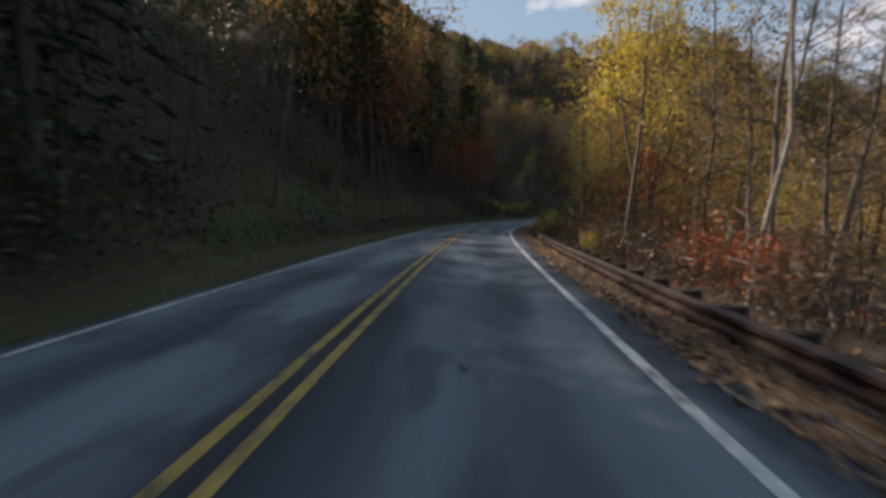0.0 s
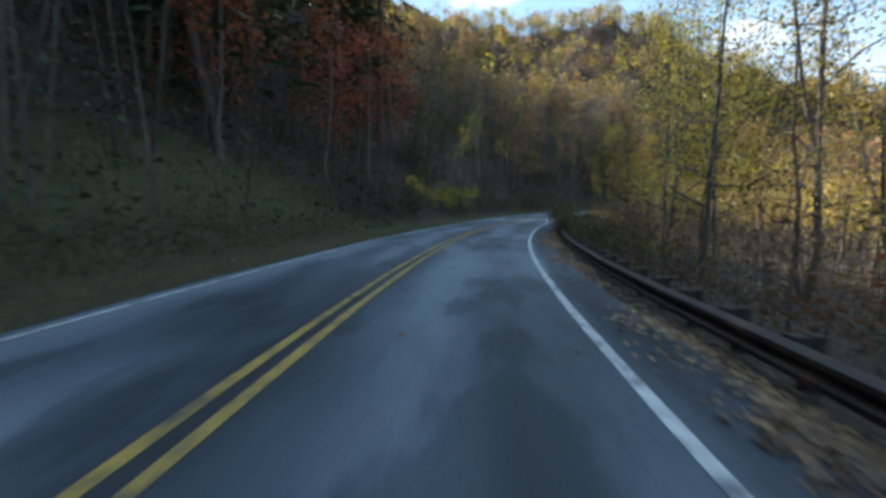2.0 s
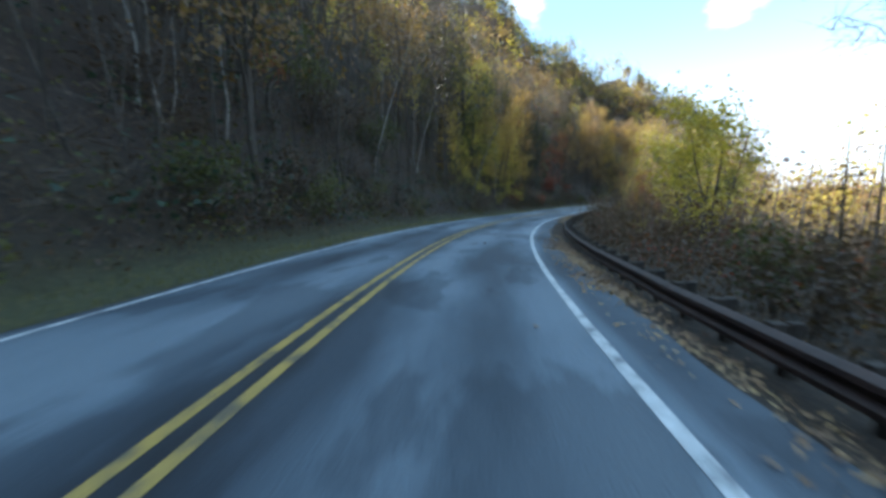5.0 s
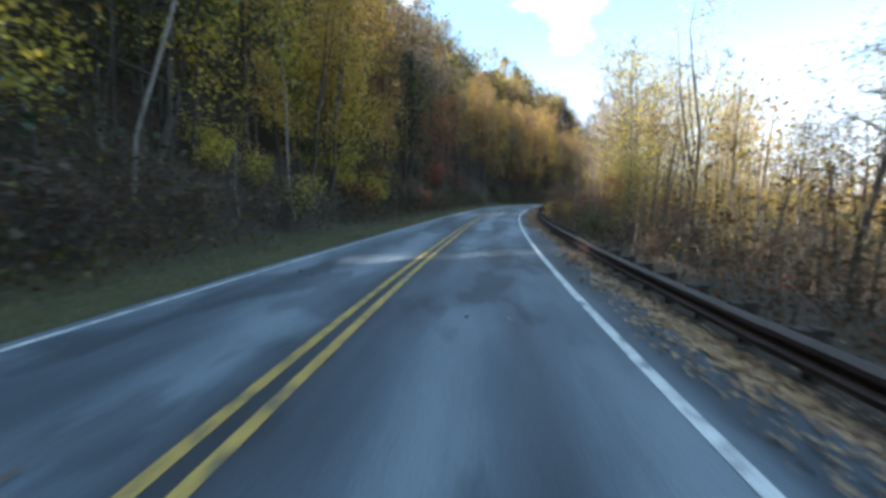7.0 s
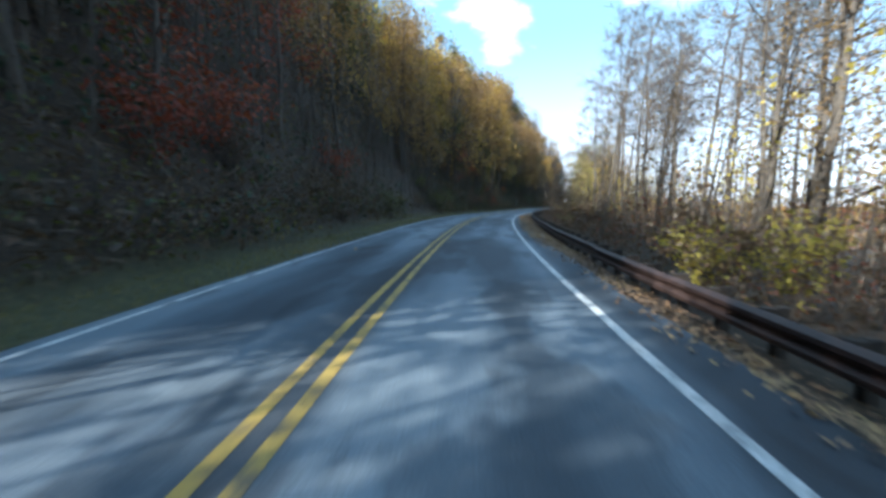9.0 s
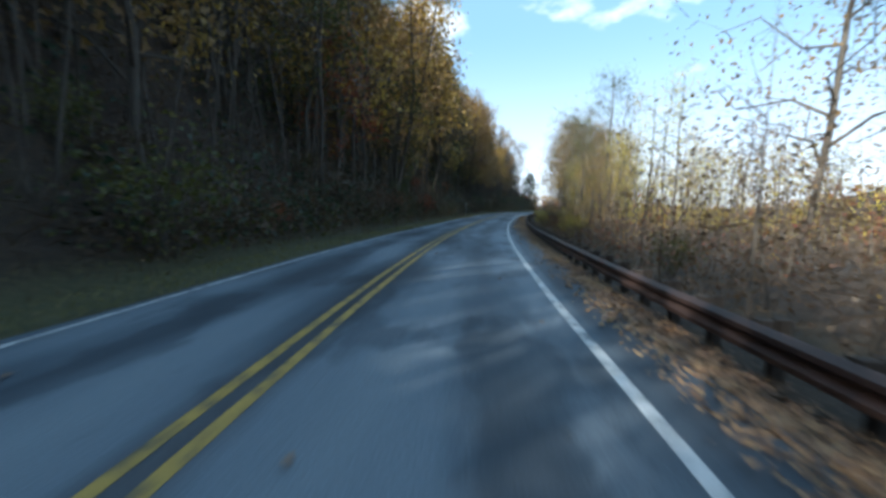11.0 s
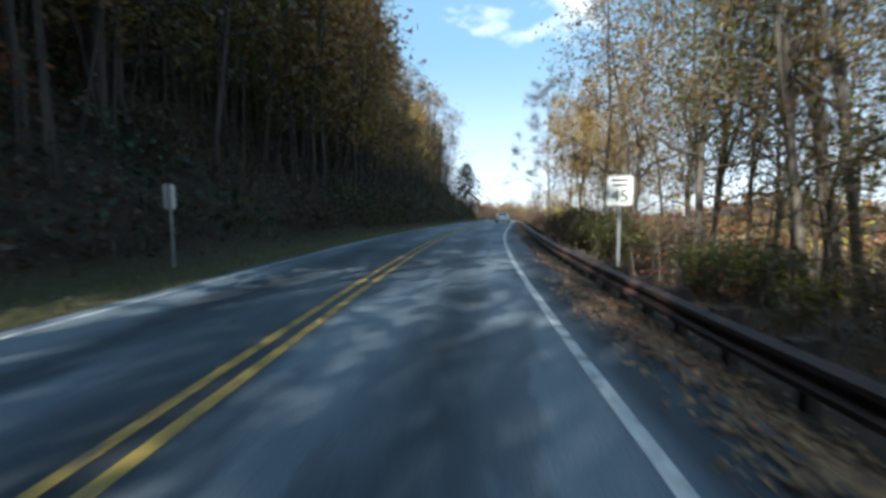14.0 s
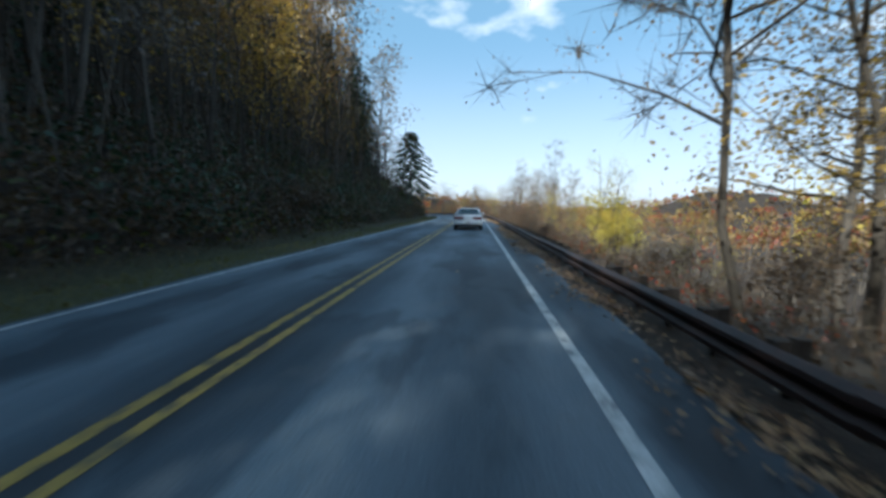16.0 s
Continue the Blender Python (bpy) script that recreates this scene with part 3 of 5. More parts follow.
# ---- trees ----
def tube(path, radii, sides):
    """Points and faces of a tapered tube along a path."""
    path, verts, faces = np.asarray(path, float), [], []
    for i, p in enumerate(path):
        way = path[min(i + 1, len(path) - 1)] - path[max(i - 1, 0)]
        way = way / (np.linalg.norm(way) + 1e-9)
        a = np.cross(way, (0.31, 0.95, 0.05) if abs(way[2]) > 0.8 else (0, 0, 1))
        a /= np.linalg.norm(a) + 1e-9
        b = np.cross(way, a)
        for k in range(sides):
            t = 2 * math.pi * k / sides
            verts.append(p + radii[i] * (a * math.cos(t) + b * math.sin(t)))
    for i in range(len(path) - 1):
        for k in range(sides):
            q = (k + 1) % sides
            faces.append((i * sides + k, i * sides + q, (i + 1) * sides + q, (i + 1) * sides + k))
    return np.array(verts), faces


class Wood:
    def __init__(self):
        self.verts, self.faces, self.n = [], [], 0

    def add(self, path, radii, sides):
        v, f = tube(path, radii, sides)
        self.verts.append(v)
        self.faces += [tuple(i + self.n for i in q) for q in f]
        self.n += len(v)

    def mesh(self, name, mat):
        return mesh_of(name, np.concatenate(self.verts), self.faces, mat, True)


def leaf_quads(rng, centres, size, flat=0.0, long=1.5, tri=False):
    """Leaf-shaped four-cornered pieces at the given places, turned at random."""
    n = len(centres)
    nrm = rng.normal(size=(n, 3))
    nrm[:, 2] += flat * np.sign(nrm[:, 2] + 1e-9)
    nrm /= np.linalg.norm(nrm, axis=1)[:, None]
    a = np.cross(nrm, rng.normal(size=(n, 3)))
    a /= np.linalg.norm(a, axis=1)[:, None] + 1e-9
    b = np.cross(nrm, a)
    k = (size * rng.uniform(0.6, 1.35, n))[:, None]
    tip, side = a * k * long * 0.5, b * k * 0.5
    fold = nrm * k * 0.12
    if tri:
        return np.stack([centres - tip * 0.9, centres + tip * 0.7 + side * 0.9 + fold, centres + tip * 0.7 - side * 0.9 - fold], 1)
    return np.stack([centres - tip, centres + side - tip * 0.1 + fold, centres + tip, centres - side + tip * 0.1 + fold], 1)


def thin_twig(a, b, r, rng):
    """A twig too thin for a round section: one tapering sliver."""
    side = np.cross(b - a, rng.normal(size=3))
    side *= r / (np.linalg.norm(side) + 1e-9)
    return np.array([a - side, a + side, b])


def broadleaf(seed, tall, cf, reach, limbs, leaves, leaf, leaf_mat, bark, lean=0.03, fork=False, slim=1.0, clump=0.33, twigs=0, tri=True):
    """A broad-leaved tree: tapered trunk, limbs, twigs, and leaves about the twigs."""
    rng, wood, spots, fine = np.random.RandomState(seed), Wood(), [], []
    r0 = (0.0095 * tall + 0.03) * slim
    tilt = rng.normal(size=2) * lean
    hs = np.array([-0.6, 0.0, 0.12, 0.3, 0.5, 0.7, 0.88, 1.0]) * tall
    hs[0] = -0.6
    bend = np.cumsum(rng.normal(size=(len(hs), 2)) * 0.012 * tall, 0)
    bend -= bend[1]
    trunk = np.stack([tilt[0] * hs + bend[:, 0], tilt[1] * hs + bend[:, 1], hs], 1)
    rad = r0 * np.array([1.7, 1.35, 1.0, 0.88, 0.7, 0.5, 0.28, 0.08])
    wood.add(trunk, rad, 7)
    stems = [(trunk, rad)]
    if fork:
        k = 3
        side = rng.uniform(0, 6.28)
        up = (1 - 0.3) * tall * 0.95
        f = [trunk[k] + np.array([math.cos(side) * w, math.sin(side) * w, u]) for w, u in ((0, 0), (0.5, up * 0.2), (1.1, up * 0.55), (1.5, up * 0.95))]
        wood.add(f, r0 * np.array([0.7, 0.6, 0.4, 0.08]), 6)
        stems.append((np.array(f), r0 * np.array([0.7, 0.6, 0.4, 0.08])))
    for i in range(limbs):
        stem, sr = stems[i % len(stems)]
        base = stem[:, 2]
        hf = cf + (0.97 - cf) * ((i + rng.uniform(0, 0.9)) / limbs)
        h = base[-1] * hf
        if h < base[1]:
            continue
        at = np.array([np.interp(h, base, stem[:, c]) for c in range(3)])
        rr = np.interp(h, base, sr)
        az = i * 2.4 + rng.uniform(-0.5, 0.5)
        up = rng.uniform(0.25, 0.95)
        length = reach * (1.0 - 0.62 * (hf - cf) / (1 - cf)) * rng.uniform(0.55, 1.2)
        out = np.array([math.cos(az), math.sin(az), 0])
        pts = [at]
        for t in (0.35, 0.7, 1.0):
            pts.append(at + out * length * t + np.array([0, 0, up * length * t * (1 - 0.25 * t)]) + rng.normal(size=3) * 0.06 * length)
        lr = min(rr * 0.55, 0.02 + 0.016 * length)
        wood.add(pts, [lr, lr * 0.75, lr * 0.45, 0.008], 4)
        pts = np.array(pts)
        for j in range(3):
            t = rng.uniform(0.3, 1.0)
            q = np.array([np.interp(t, [0, 0.35, 0.7, 1.0], pts[:, c]) for c in range(3)])
            w = out * 0.5 + rng.normal(size=3) * 0.6 + np.array([0, 0, 0.35])
            e = q + w / np.linalg.norm(w) * length * rng.uniform(0.25, 0.5)
            if twigs > 1000:
                wood.add([q, e], [lr * 0.35, 0.005], 3)
            else:
                fine.append(thin_twig(q, e, lr * 0.4, rng))
            spots += [q * (1 - u) + e * u for u in (0.4, 0.75, 1.0)]
        spots.append(pts[-1])
    if fine:
        wood.faces += [(wood.n + 3 * k, wood.n + 3 * k + 1, wood.n + 3 * k + 2) for k in range(len(fine))]
        wood.verts.append(np.concatenate(fine))
        wood.n += 3 * len(fine)
    spots = np.array(spots)
    pick = spots[rng.randint(0, len(spots), leaves)] + rng.normal(size=(leaves, 3)) * clump
    if twigs:
        one = rng.randint(0, len(spots) - 1, twigs)
        step = spots[one + 1] - spots[one]
        step *= (np.linalg.norm(step, axis=1) < 1.2)[:, None]
        at = spots[one] + step * rng.uniform(0, 1, twigs)[:, None]
        way = rng.normal(size=(twigs, 3)) * 0.75 + np.array([0, 0, 0.3]) + step * 2.2
        way *= (rng.uniform(0.35, 1.1, twigs) / np.linalg.norm(way, axis=1))[:, None]
        thin = np.cross(way, rng.normal(size=(twigs, 3)))
        thin *= 0.011 / np.linalg.norm(thin, axis=1)[:, None]
        wood.faces += [(wood.n + 3 * k, wood.n + 3 * k + 1, wood.n + 3 * k + 2) for k in range(twigs)]
        wood.verts.append(np.stack([at - thin, at + thin, at + way], 1).reshape(-1, 3))
    return wood.mesh("trunk", bark), quads_mesh("crown", leaf_quads(rng, pick, leaf * 1.12, tri=tri), leaf_mat)


def conifer(seed, tall, reach, needles, full=1.0):
    rng, wood, out_quads = np.random.RandomState(seed), Wood(), []
    r0 = 0.011 * tall + 0.03
    wood.add([(0, 0, -0.6), (0, 0, 0), (0.05, 0, tall * 0.4), (0, 0.08, tall * 0.75), (0, 0, tall)], [r0 * 1.5, r0 * 1.2, r0 * 0.8, r0 * 0.4, 0.01], 7)
    whorls = int(tall * 2.0)
    per = max(4, needles // (whorls * 5))
    for i in range(whorls):
        hf = 0.14 + 0.86 * i / whorls
        for k in range(5):
            az = k * 1.257 + i * 0.7 + rng.uniform(-0.25, 0.25)
            length = reach * min((1.02 - hf) * full, 0.62 + 0.25 * (1.02 - hf)) * rng.uniform(0.65, 1.2) + 0.15
            a = np.array([math.cos(az), math.sin(az), 0])
            base = np.array([0, 0, hf * tall])
            pts = np.array([base + a * length * t + np.array([0, 0, length * (0.12 * t - 0.42 * t * t)]) for t in (0, 0.5, 1.0)])
            wd = 0.03
            bn = np.array([-a[1], a[0], 0]) * wd
            out_quads.append(np.stack([np.stack([pts[0] - bn, pts[0] + bn, pts[1] + bn * 0.6, pts[1] - bn * 0.6]), np.stack([pts[1] - bn * 0.6, pts[1] + bn * 0.6, pts[2] + bn * 0.2, pts[2] - bn * 0.2])]))
            t = rng.uniform(0.12, 1.0, per)
            c = np.stack([np.interp(t, [0, 0.5, 1.0], pts[:, j]) for j in range(3)], 1)
            side = np.array([-a[1], a[0], 0]) * rng.choice([-1, 1], per)[:, None]
            w = a * 0.75 + side * rng.uniform(0.3, 1.0, per)[:, None] + np.array([0, 0, -0.22]) + rng.normal(size=(per, 3)) * 0.15
            w /= np.linalg.norm(w, axis=1)[:, None]
            ln = rng.uniform(0.28, 0.6, per)[:, None]
            nb = np.cross(w, np.array([0, 0, 1.0]) + rng.normal(size=(per, 3)) * 0.4)
            nb /= np.linalg.norm(nb, axis=1)[:, None]
            wd = 0.085
            out_quads.append(np.stack([c - nb * wd * 0.5, c + w * ln * 0.6 - nb * wd, c + w * ln, c + w * ln * 0.5 + nb * wd], 1))
    return wood.mesh("trunk", DARK_AND_SHADED_BARK), quads_mesh("crown", np.concatenate(out_quads), NEEDLE_AND_SHADE)


def bush(seed, tall, wide, stems, leaves, leaf, leaf_mat):
    rng, wood, spots = np.random.RandomState(seed), Wood(), []
    for i in range(stems):
        az = rng.uniform(0, 6.28)
        top = np.array([math.cos(az) * wide * rng.uniform(0.2, 1), math.sin(az) * wide * rng.uniform(0.2, 1), tall * rng.uniform(0.55, 1.0)])
        mid = top * np.array([0.4, 0.4, 0.55]) + rng.normal(size=3) * 0.06
        wood.add([np.array([top[0] * 0.08, top[1] * 0.08, -0.35]), mid, top], [0.018, 0.012, 0.004], 3)
        for u in (0.35, 0.6, 0.85, 1.0):
            spots.append(mid * (1 - u) + top * u if u > 0.5 else mid * u * 2)
        for _ in range(2):
            e = mid * 0.5 + top * 0.5 + rng.normal(size=3) * np.array([0.3, 0.3, 0.2]) * wide
            wood.add([mid, e], [0.008, 0.003], 3)
            spots.append(e)
    spots = np.array(spots)
    c = spots[rng.randint(0, len(spots), leaves)] + rng.normal(size=(leaves, 3)) * np.array([0.22, 0.22, 0.16]) * max(wide, 0.6)
    c[:, 2] = np.abs(c[:, 2])
    return wood.mesh("stem", BARK), quads_mesh("foliage", leaf_quads(rng, c, leaf, tri=True), leaf_mat)


STOCK, USED = {}, set()


def stock(kind, name, meshes, parts, label, category, group):
    root = tagged(new(name), label, category, group)
    for n, me in zip(parts, meshes):
        part(n, me, root)
    STOCK.setdefault(kind, []).append(root)


def plant(kind, x, y, scale=1.0, turn=None, which=None, rng=random, z=None):
    """Sets one plant of a kind on the ground."""
    root = STOCK[kind][(rng.randrange(len(STOCK[kind])) if which is None else which)]
    z = float(height(x, y)[0]) if z is None else z
    turn = rng.uniform(0, 360) if turn is None else turn
    if root not in USED:
        USED.add(root)
        root.matrix_basis = pose(x, y, z, 0, 0, turn)
        return root
    m = pose(x, y, z, rng.uniform(-3, 3), rng.uniform(-3, 3), turn) @ Matrix.Diagonal((scale, scale, scale * rng.uniform(0.9, 1.12), 1))
    return copy_thing(root, m)


TP, BP = ("trunk", "crown"), ("stem", "foliage")
SLOPE, BANK, UNDER = "trees on the hillside", "trees on the valley bank", "roadside shrubs"
for k, (mat, words) in enumerate(((YELLOW, "yellow"), (GOLD, "golden"), (BROWN, "brown"))):
    for v in range(2):
        # hillside trunks take the darker bark, putting the slope's shade into their colour
        stock("slope_" + words, "broadleaf_tree", broadleaf(10 + 7 * k + v, 13 + 2 * v, 0.16, 3.0, 20, 1750, 0.165, mat, DARK_AND_SHADED_BARK, 0.05, v == 1, 0.7, 0.5), TP,
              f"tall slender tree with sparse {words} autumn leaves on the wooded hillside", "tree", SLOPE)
        stock("bank_" + words, "autumn_tree", broadleaf(40 + 7 * k + v, 11 + 2 * v, 0.16, 2.7, 18, 1700 if mat == BROWN else 2100, 0.075, mat, BARK, 0.05, v == 1, 0.6, 0.5, 180), TP,
              f"tall thin-leaved tree with {words} autumn leaves on the valley bank", "tree", BANK)
for v in range(2):
    # darker bark again, as painted shade on the hillside trunk
    stock("slope_ash", "broadleaf_tree", broadleaf(60 + v, 13 + 2 * v, 0.3, 2.8, 20, 1500, 0.13, ASH, DARK_AND_SHADED_BARK, 0.05, v == 1, 0.7, 0.5), TP,
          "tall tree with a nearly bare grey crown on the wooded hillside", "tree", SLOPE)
    stock("bank_fluffy", "autumn_tree", broadleaf(64 + v, 12 + 2 * v, 0.22, 3.0, 22, 3600, 0.08, (BROWN, OLIVE)[v], BARK, 0.05, v == 1, 0.6, 0.55, 500), TP,
          f"tall tree with a full {('brown', 'olive')[v]} crown on the valley bank", "tree", BANK)
for v in range(3):
    stock("bare", "bare_tree", broadleaf(70 + v, 13 + v, 0.42, 2.7, 22, 640, 0.052, BROWN, BARK, 0.06, v == 2, 0.6, 0.4, 760), TP,
          "nearly bare grey tree with a few brown leaves", "tree", BANK)
stock("olive", "broadleaf_tree", broadleaf(80, 12, 0.25, 3.0, 18, 1600, 0.13, OLIVE, DARK_AND_SHADED_BARK), TP, "olive-green tree still in leaf among autumn trees", "tree", SLOPE)
stock("olive", "broadleaf_tree", broadleaf(81, 9, 0.2, 2.8, 16, 1500, 0.13, OLIVE, DARK_AND_SHADED_BARK), TP, "olive-green tree still in leaf among autumn trees", "tree", SLOPE)
stock("red", "broadleaf_tree", broadleaf(85, 8, 0.22, 2.6, 16, 1400, 0.115, RED, BARK), TP, "small tree with dull red autumn leaves", "tree", SLOPE)
stock("pale", "leaning_tree", broadleaf(90, 9, 0.5, 1.8, 10, 320, 0.1, YELLOW, PALE_BARK, 0.12, False, 0.36), TP, "thin pale-barked leaning tree with few yellow leaves", "tree", SLOPE)
stock("pale", "leaning_tree", broadleaf(93, 11, 0.5, 1.8, 10, 320, 0.1, BROWN, PALE_BARK, 0.14, False, 0.36), TP, "thin pale-barked leaning tree with few brown leaves", "tree", SLOPE)
stock("conifer", "conifer", conifer(95, 13, 3.4, 1000), TP, "dark green conifer with drooping boughs", "tree", SLOPE)
stock("conifer", "conifer", conifer(96, 10, 2.8, 850), TP, "dark green conifer with drooping boughs", "tree", SLOPE)
stock("spruce", "conifer", conifer(97, 12, 4.6, 20000, 1.9), TP, "broad dark green conifer at the bend of the road", "tree", SLOPE)
stock("big", "roadside_tree", broadleaf(104, 14, 0.24, 4.3, 40, 3600, 0.042, BROWN, DARK_AND_SHADED_BARK, 0.012, False, 0.45, 0.35, 4200, False), TP,
      "tall roadside tree with long nearly bare limbs behind the guardrail", "tree", BANK)
for words, mat in (("yellow-green", YELLOW), ("olive", OLIVE), ("brown", SCRUB), ("red", RED)):
    for v in range(2):
        stock("bush_" + words, "shrub", bush(120 + v, 1.7 + 0.5 * v, 0.9 + 0.3 * v, 10, 780, 0.08, mat), BP, f"leggy roadside shrub with {words} autumn leaves", "shrub", UNDER)

# trees that stand out
R = random.Random(4)


def at_road(kind, s, d, scale=1.0, which=None, turn=None):
    x, y, _ = on_road(s, d)
    if d < 0 and 266 < s < 340 and not kind.startswith("bush") and kind != "spruce":
        d -= 3.2
        x, y, _ = on_road(s, d)
    if d < 0 and (in_sun_cut(x, y) and (s > 200 or not kind.startswith("bush")) or d > grass_bank(s) + 0.6 and 6 < s < 58):
        return None
    return plant(kind, float(x), float(y), scale, turn, which, R)


big_tree = at_road("big", 260.7, 6.6, 1.0, 0, 20)
_m, _turn = big_tree.matrix_basis.copy(), radians(heading_at(260.7))
_lean = Matrix.Rotation(_turn, 4, "Z") @ Matrix.Rotation(radians(-4), 4, "Y") @ Matrix.Rotation(-_turn, 4, "Z")
big_tree.matrix_basis = Matrix.Translation(_m.translation) @ _lean @ Matrix.Translation(-_m.translation) @ _m
stock("lush_golden", "autumn_tree", broadleaf(131, 11.5, 0.2, 2.7, 24, 6500, 0.06, GOLD, DARK_AND_SHADED_BARK, 0.03, True, 0.6, 0.36, 900, False), TP,
      "tall tree with thick golden autumn leaves behind the guardrail", "tree", BANK)
for s, d, k in ((260.1, 8.1, 0.95), (256.3, 10.0, 1.1), (255.0, 8.4, 0.9), (259.5, 12.5, 1.0), (252.5, 10.5, 1.1)):
    at_road("lush_golden", s, d, k, 0)
for s, d, k in ((31, -7.4, 1.1), (36, -8.2, 1.3), (41, -7.4, 1.1), (46, -8.4, 1.3), (52, -8, 1.0), (34, -10, 1.5), (158, -8.6, 1.0), (166, -9.5, 1.1), (26, 14.0, 0.8)):
    at_road("red", s, d, k, 0)
for s, d, k in ((9.0, 7.2, 0.6), (10.5, 9.2, 0.9), (31, 8.8, 1.0)):
    at_road("bush_red", s, d, k)
for kind, s, d, k in (("bush_yellow-green", 22.2, 4.8, 0.42), ("bush_olive", 21.2, 5.0, 0.42), ("bush_olive", 24.6, 5.1, 0.5), ("bush_olive", 54.5, 4.25, 0.45), ("bush_olive", 55.0, 4.3, 0.4),
                      ("bush_olive", 57.2, 4.25, 0.38), ("bush_brown", 57.8, 4.3, 0.4), ("bush_olive", 60.2, 4.25, 0.36), ("bush_olive", 61.0, 4.3, 0.4),
                      ("bush_brown", 62.0, 4.3, 0.38), ("bush_brown", 64.4, 5.0, 0.5), ("bush_olive", 66.0, 5.1, 0.5)):
    at_road(kind, s, d, k)
for s, d, k in ((20.5, 9.0, 0.75), (29, 10.5, 0.8), (34, 9.5, 0.7)):
    at_road("red", s, d, k, 0)
for s, d, k in ((261.8, 9.2, 0.9), (263.8, 11.4, 0.85), (265.5, 14.0, 0.8)):
    at_road("bank_fluffy", s, d, k, 0)
at_road("spruce", 314.6, -6.9, 0.95, 0)
at_road("conifer", 300.0, -13.0, 1.0, 0)
at_road("pale", 129.2, -6.3, 0.34, 0)
at_road("pale", 123.5, -7.2, 0.4, 1)
at_road("pale", 126.4, -6.6, 0.36, 0)
for s, d, k in ((64.5, -6.6, 1.0), (67, -6.2, 0.8), (69.2, -6.6, 1.2), (71.5, -6.3, 0.7), (74, -6.9, 0.9), (61.5, -7.0, 1.1)):
    at_road("bush_yellow-green", s, d, k)
for s, d, k in ((157, -7.5, 1.6), (160, -8.2, 1.8), (169, -7.6, 1.2)):
    at_road("bush_red", s, d, k)

stock("lush", "autumn_tree", broadleaf(108, 12.5, 0.5, 2.6, 24, 4200, 0.085, YELLOW, BARK, 0.03, True, 0.7, 0.36, 500, False), TP,
      "tall tree with thick bright yellow-green leaves behind the guardrail", "tree", BANK)
stock("lush", "autumn_tree", broadleaf(109, 6.0, 0.25, 2.2, 14, 2200, 0.12, YELLOW, BARK, 0.03, True, 0.7, 0.38, 150), TP,
      "small tree with bright yellow leaves behind the guardrail", "tree", BANK)
at_road("lush", 18.0, 8.2, 1.0, 0)
at_road("bush_yellow-green", 17.2, 6.2, 0.6)
at_road("pale", 9.6, 8.0, 1.5, 0)
at_road("lush", 100.0, 9.5, 0.95, 1)
at_road("lush", 106.0, 11.0, 1.05, 1)
at_road("bank_yellow", 145.0, 12.0, 0.75, 0)
at_road("bank_golden", 137.0, 12.0, 0.6, 1)
at_road("lush", 276.5, 10.2, 0.7, 1)
at_road("lush", 279.5, 11.4, 0.62, 1)
at_road("lush", 274.0, 8.9, 0.42, 1)
at_road("bare", 95.0, 13.0, 0.9, 0)
for s, d, k in ((49, 9.0, 1.1), (52, 8.4, 0.9), (54, 11, 1.1), (56.5, 9.4, 1.0), (59, 12, 1.0), (50.5, 13, 1.2), (58, 8.2, 0.7)):
    at_road(R.choice(["bank_fluffy", "bank_yellow", "bank_golden"]), s, d, k)
for i in range(14):
    at_road(R.choice(["slope_brown", "olive", "slope_brown"]), R.uniform(6, 56), -R.uniform(8, 13), R.uniform(1.2, 1.45))

# the hillside on the left
kinds = ["slope_brown", "slope_golden", "slope_brown", "slope_ash", "slope_ash", "slope_brown", "olive", "slope_ash", "slope_brown", "red", "conifer", "pale"]
for i in range(200):
    s, u = R.uniform(-14, 335), R.random()
    d = -(7.2 + 16 * u**1.25)
    kind = R.choice(kinds)
    if 70 < s < 125 and R.random() < 0.45:
        kind = R.choice(["slope_ash", "pale", "slope_ash"])
    # darker kinds along here put the slope's deep shade into leaf colour
    if 205 < s < 320 and R.random() < 0.5:
        kind = R.choice(["olive", "conifer", "slope_brown"] if s < 262 else ["slope_ash", "conifer", "bare"])
    if -15 < s < 40 and R.random() < 0.6:
        kind = R.choice(["red", "olive", "conifer"])
    at_road(kind, s, d, R.uniform(0.75, 1.2))
# dense conifers added to darken this stretch and keep sun off the road
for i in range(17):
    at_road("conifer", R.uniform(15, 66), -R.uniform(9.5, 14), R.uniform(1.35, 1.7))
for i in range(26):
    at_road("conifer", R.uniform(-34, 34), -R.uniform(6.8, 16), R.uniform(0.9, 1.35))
for i in range(64):
    at_road(R.choice(["slope_brown", "slope_golden", "slope_brown", "olive", "slope_ash"]), R.uniform(186, 262), -R.uniform(8.4, 17), R.uniform(1.0, 1.22))
for i in range(26):
    at_road(R.choice(["slope_brown", "olive", "slope_brown"]), R.uniform(224, 262), -R.uniform(7.8, 12.5), R.uniform(1.2, 1.38))
for i in range(26):
    at_road(R.choice(["slope_ash", "slope_brown", "slope_ash", "olive"]), R.uniform(112, 165), -R.uniform(8.0, 15), R.uniform(1.0, 1.35))
for i in range(12):
    at_road(R.choice(["slope_brown", "slope_golden", "olive", "slope_golden"]), R.uniform(198, 236), -R.uniform(6.9, 9.0), R.uniform(1.28, 1.45))
for i in range(34):
    at_road(R.choice(["bush_brown", "bush_red", "bush_brown", "bush_olive"]), R.uniform(58, 112), -R.uniform(8, 18), R.uniform(1.1, 2.0))
for i in range(14):
    at_road("pale", R.uniform(66, 118), -R.uniform(7.0, 11), R.uniform(0.7, 1.15))
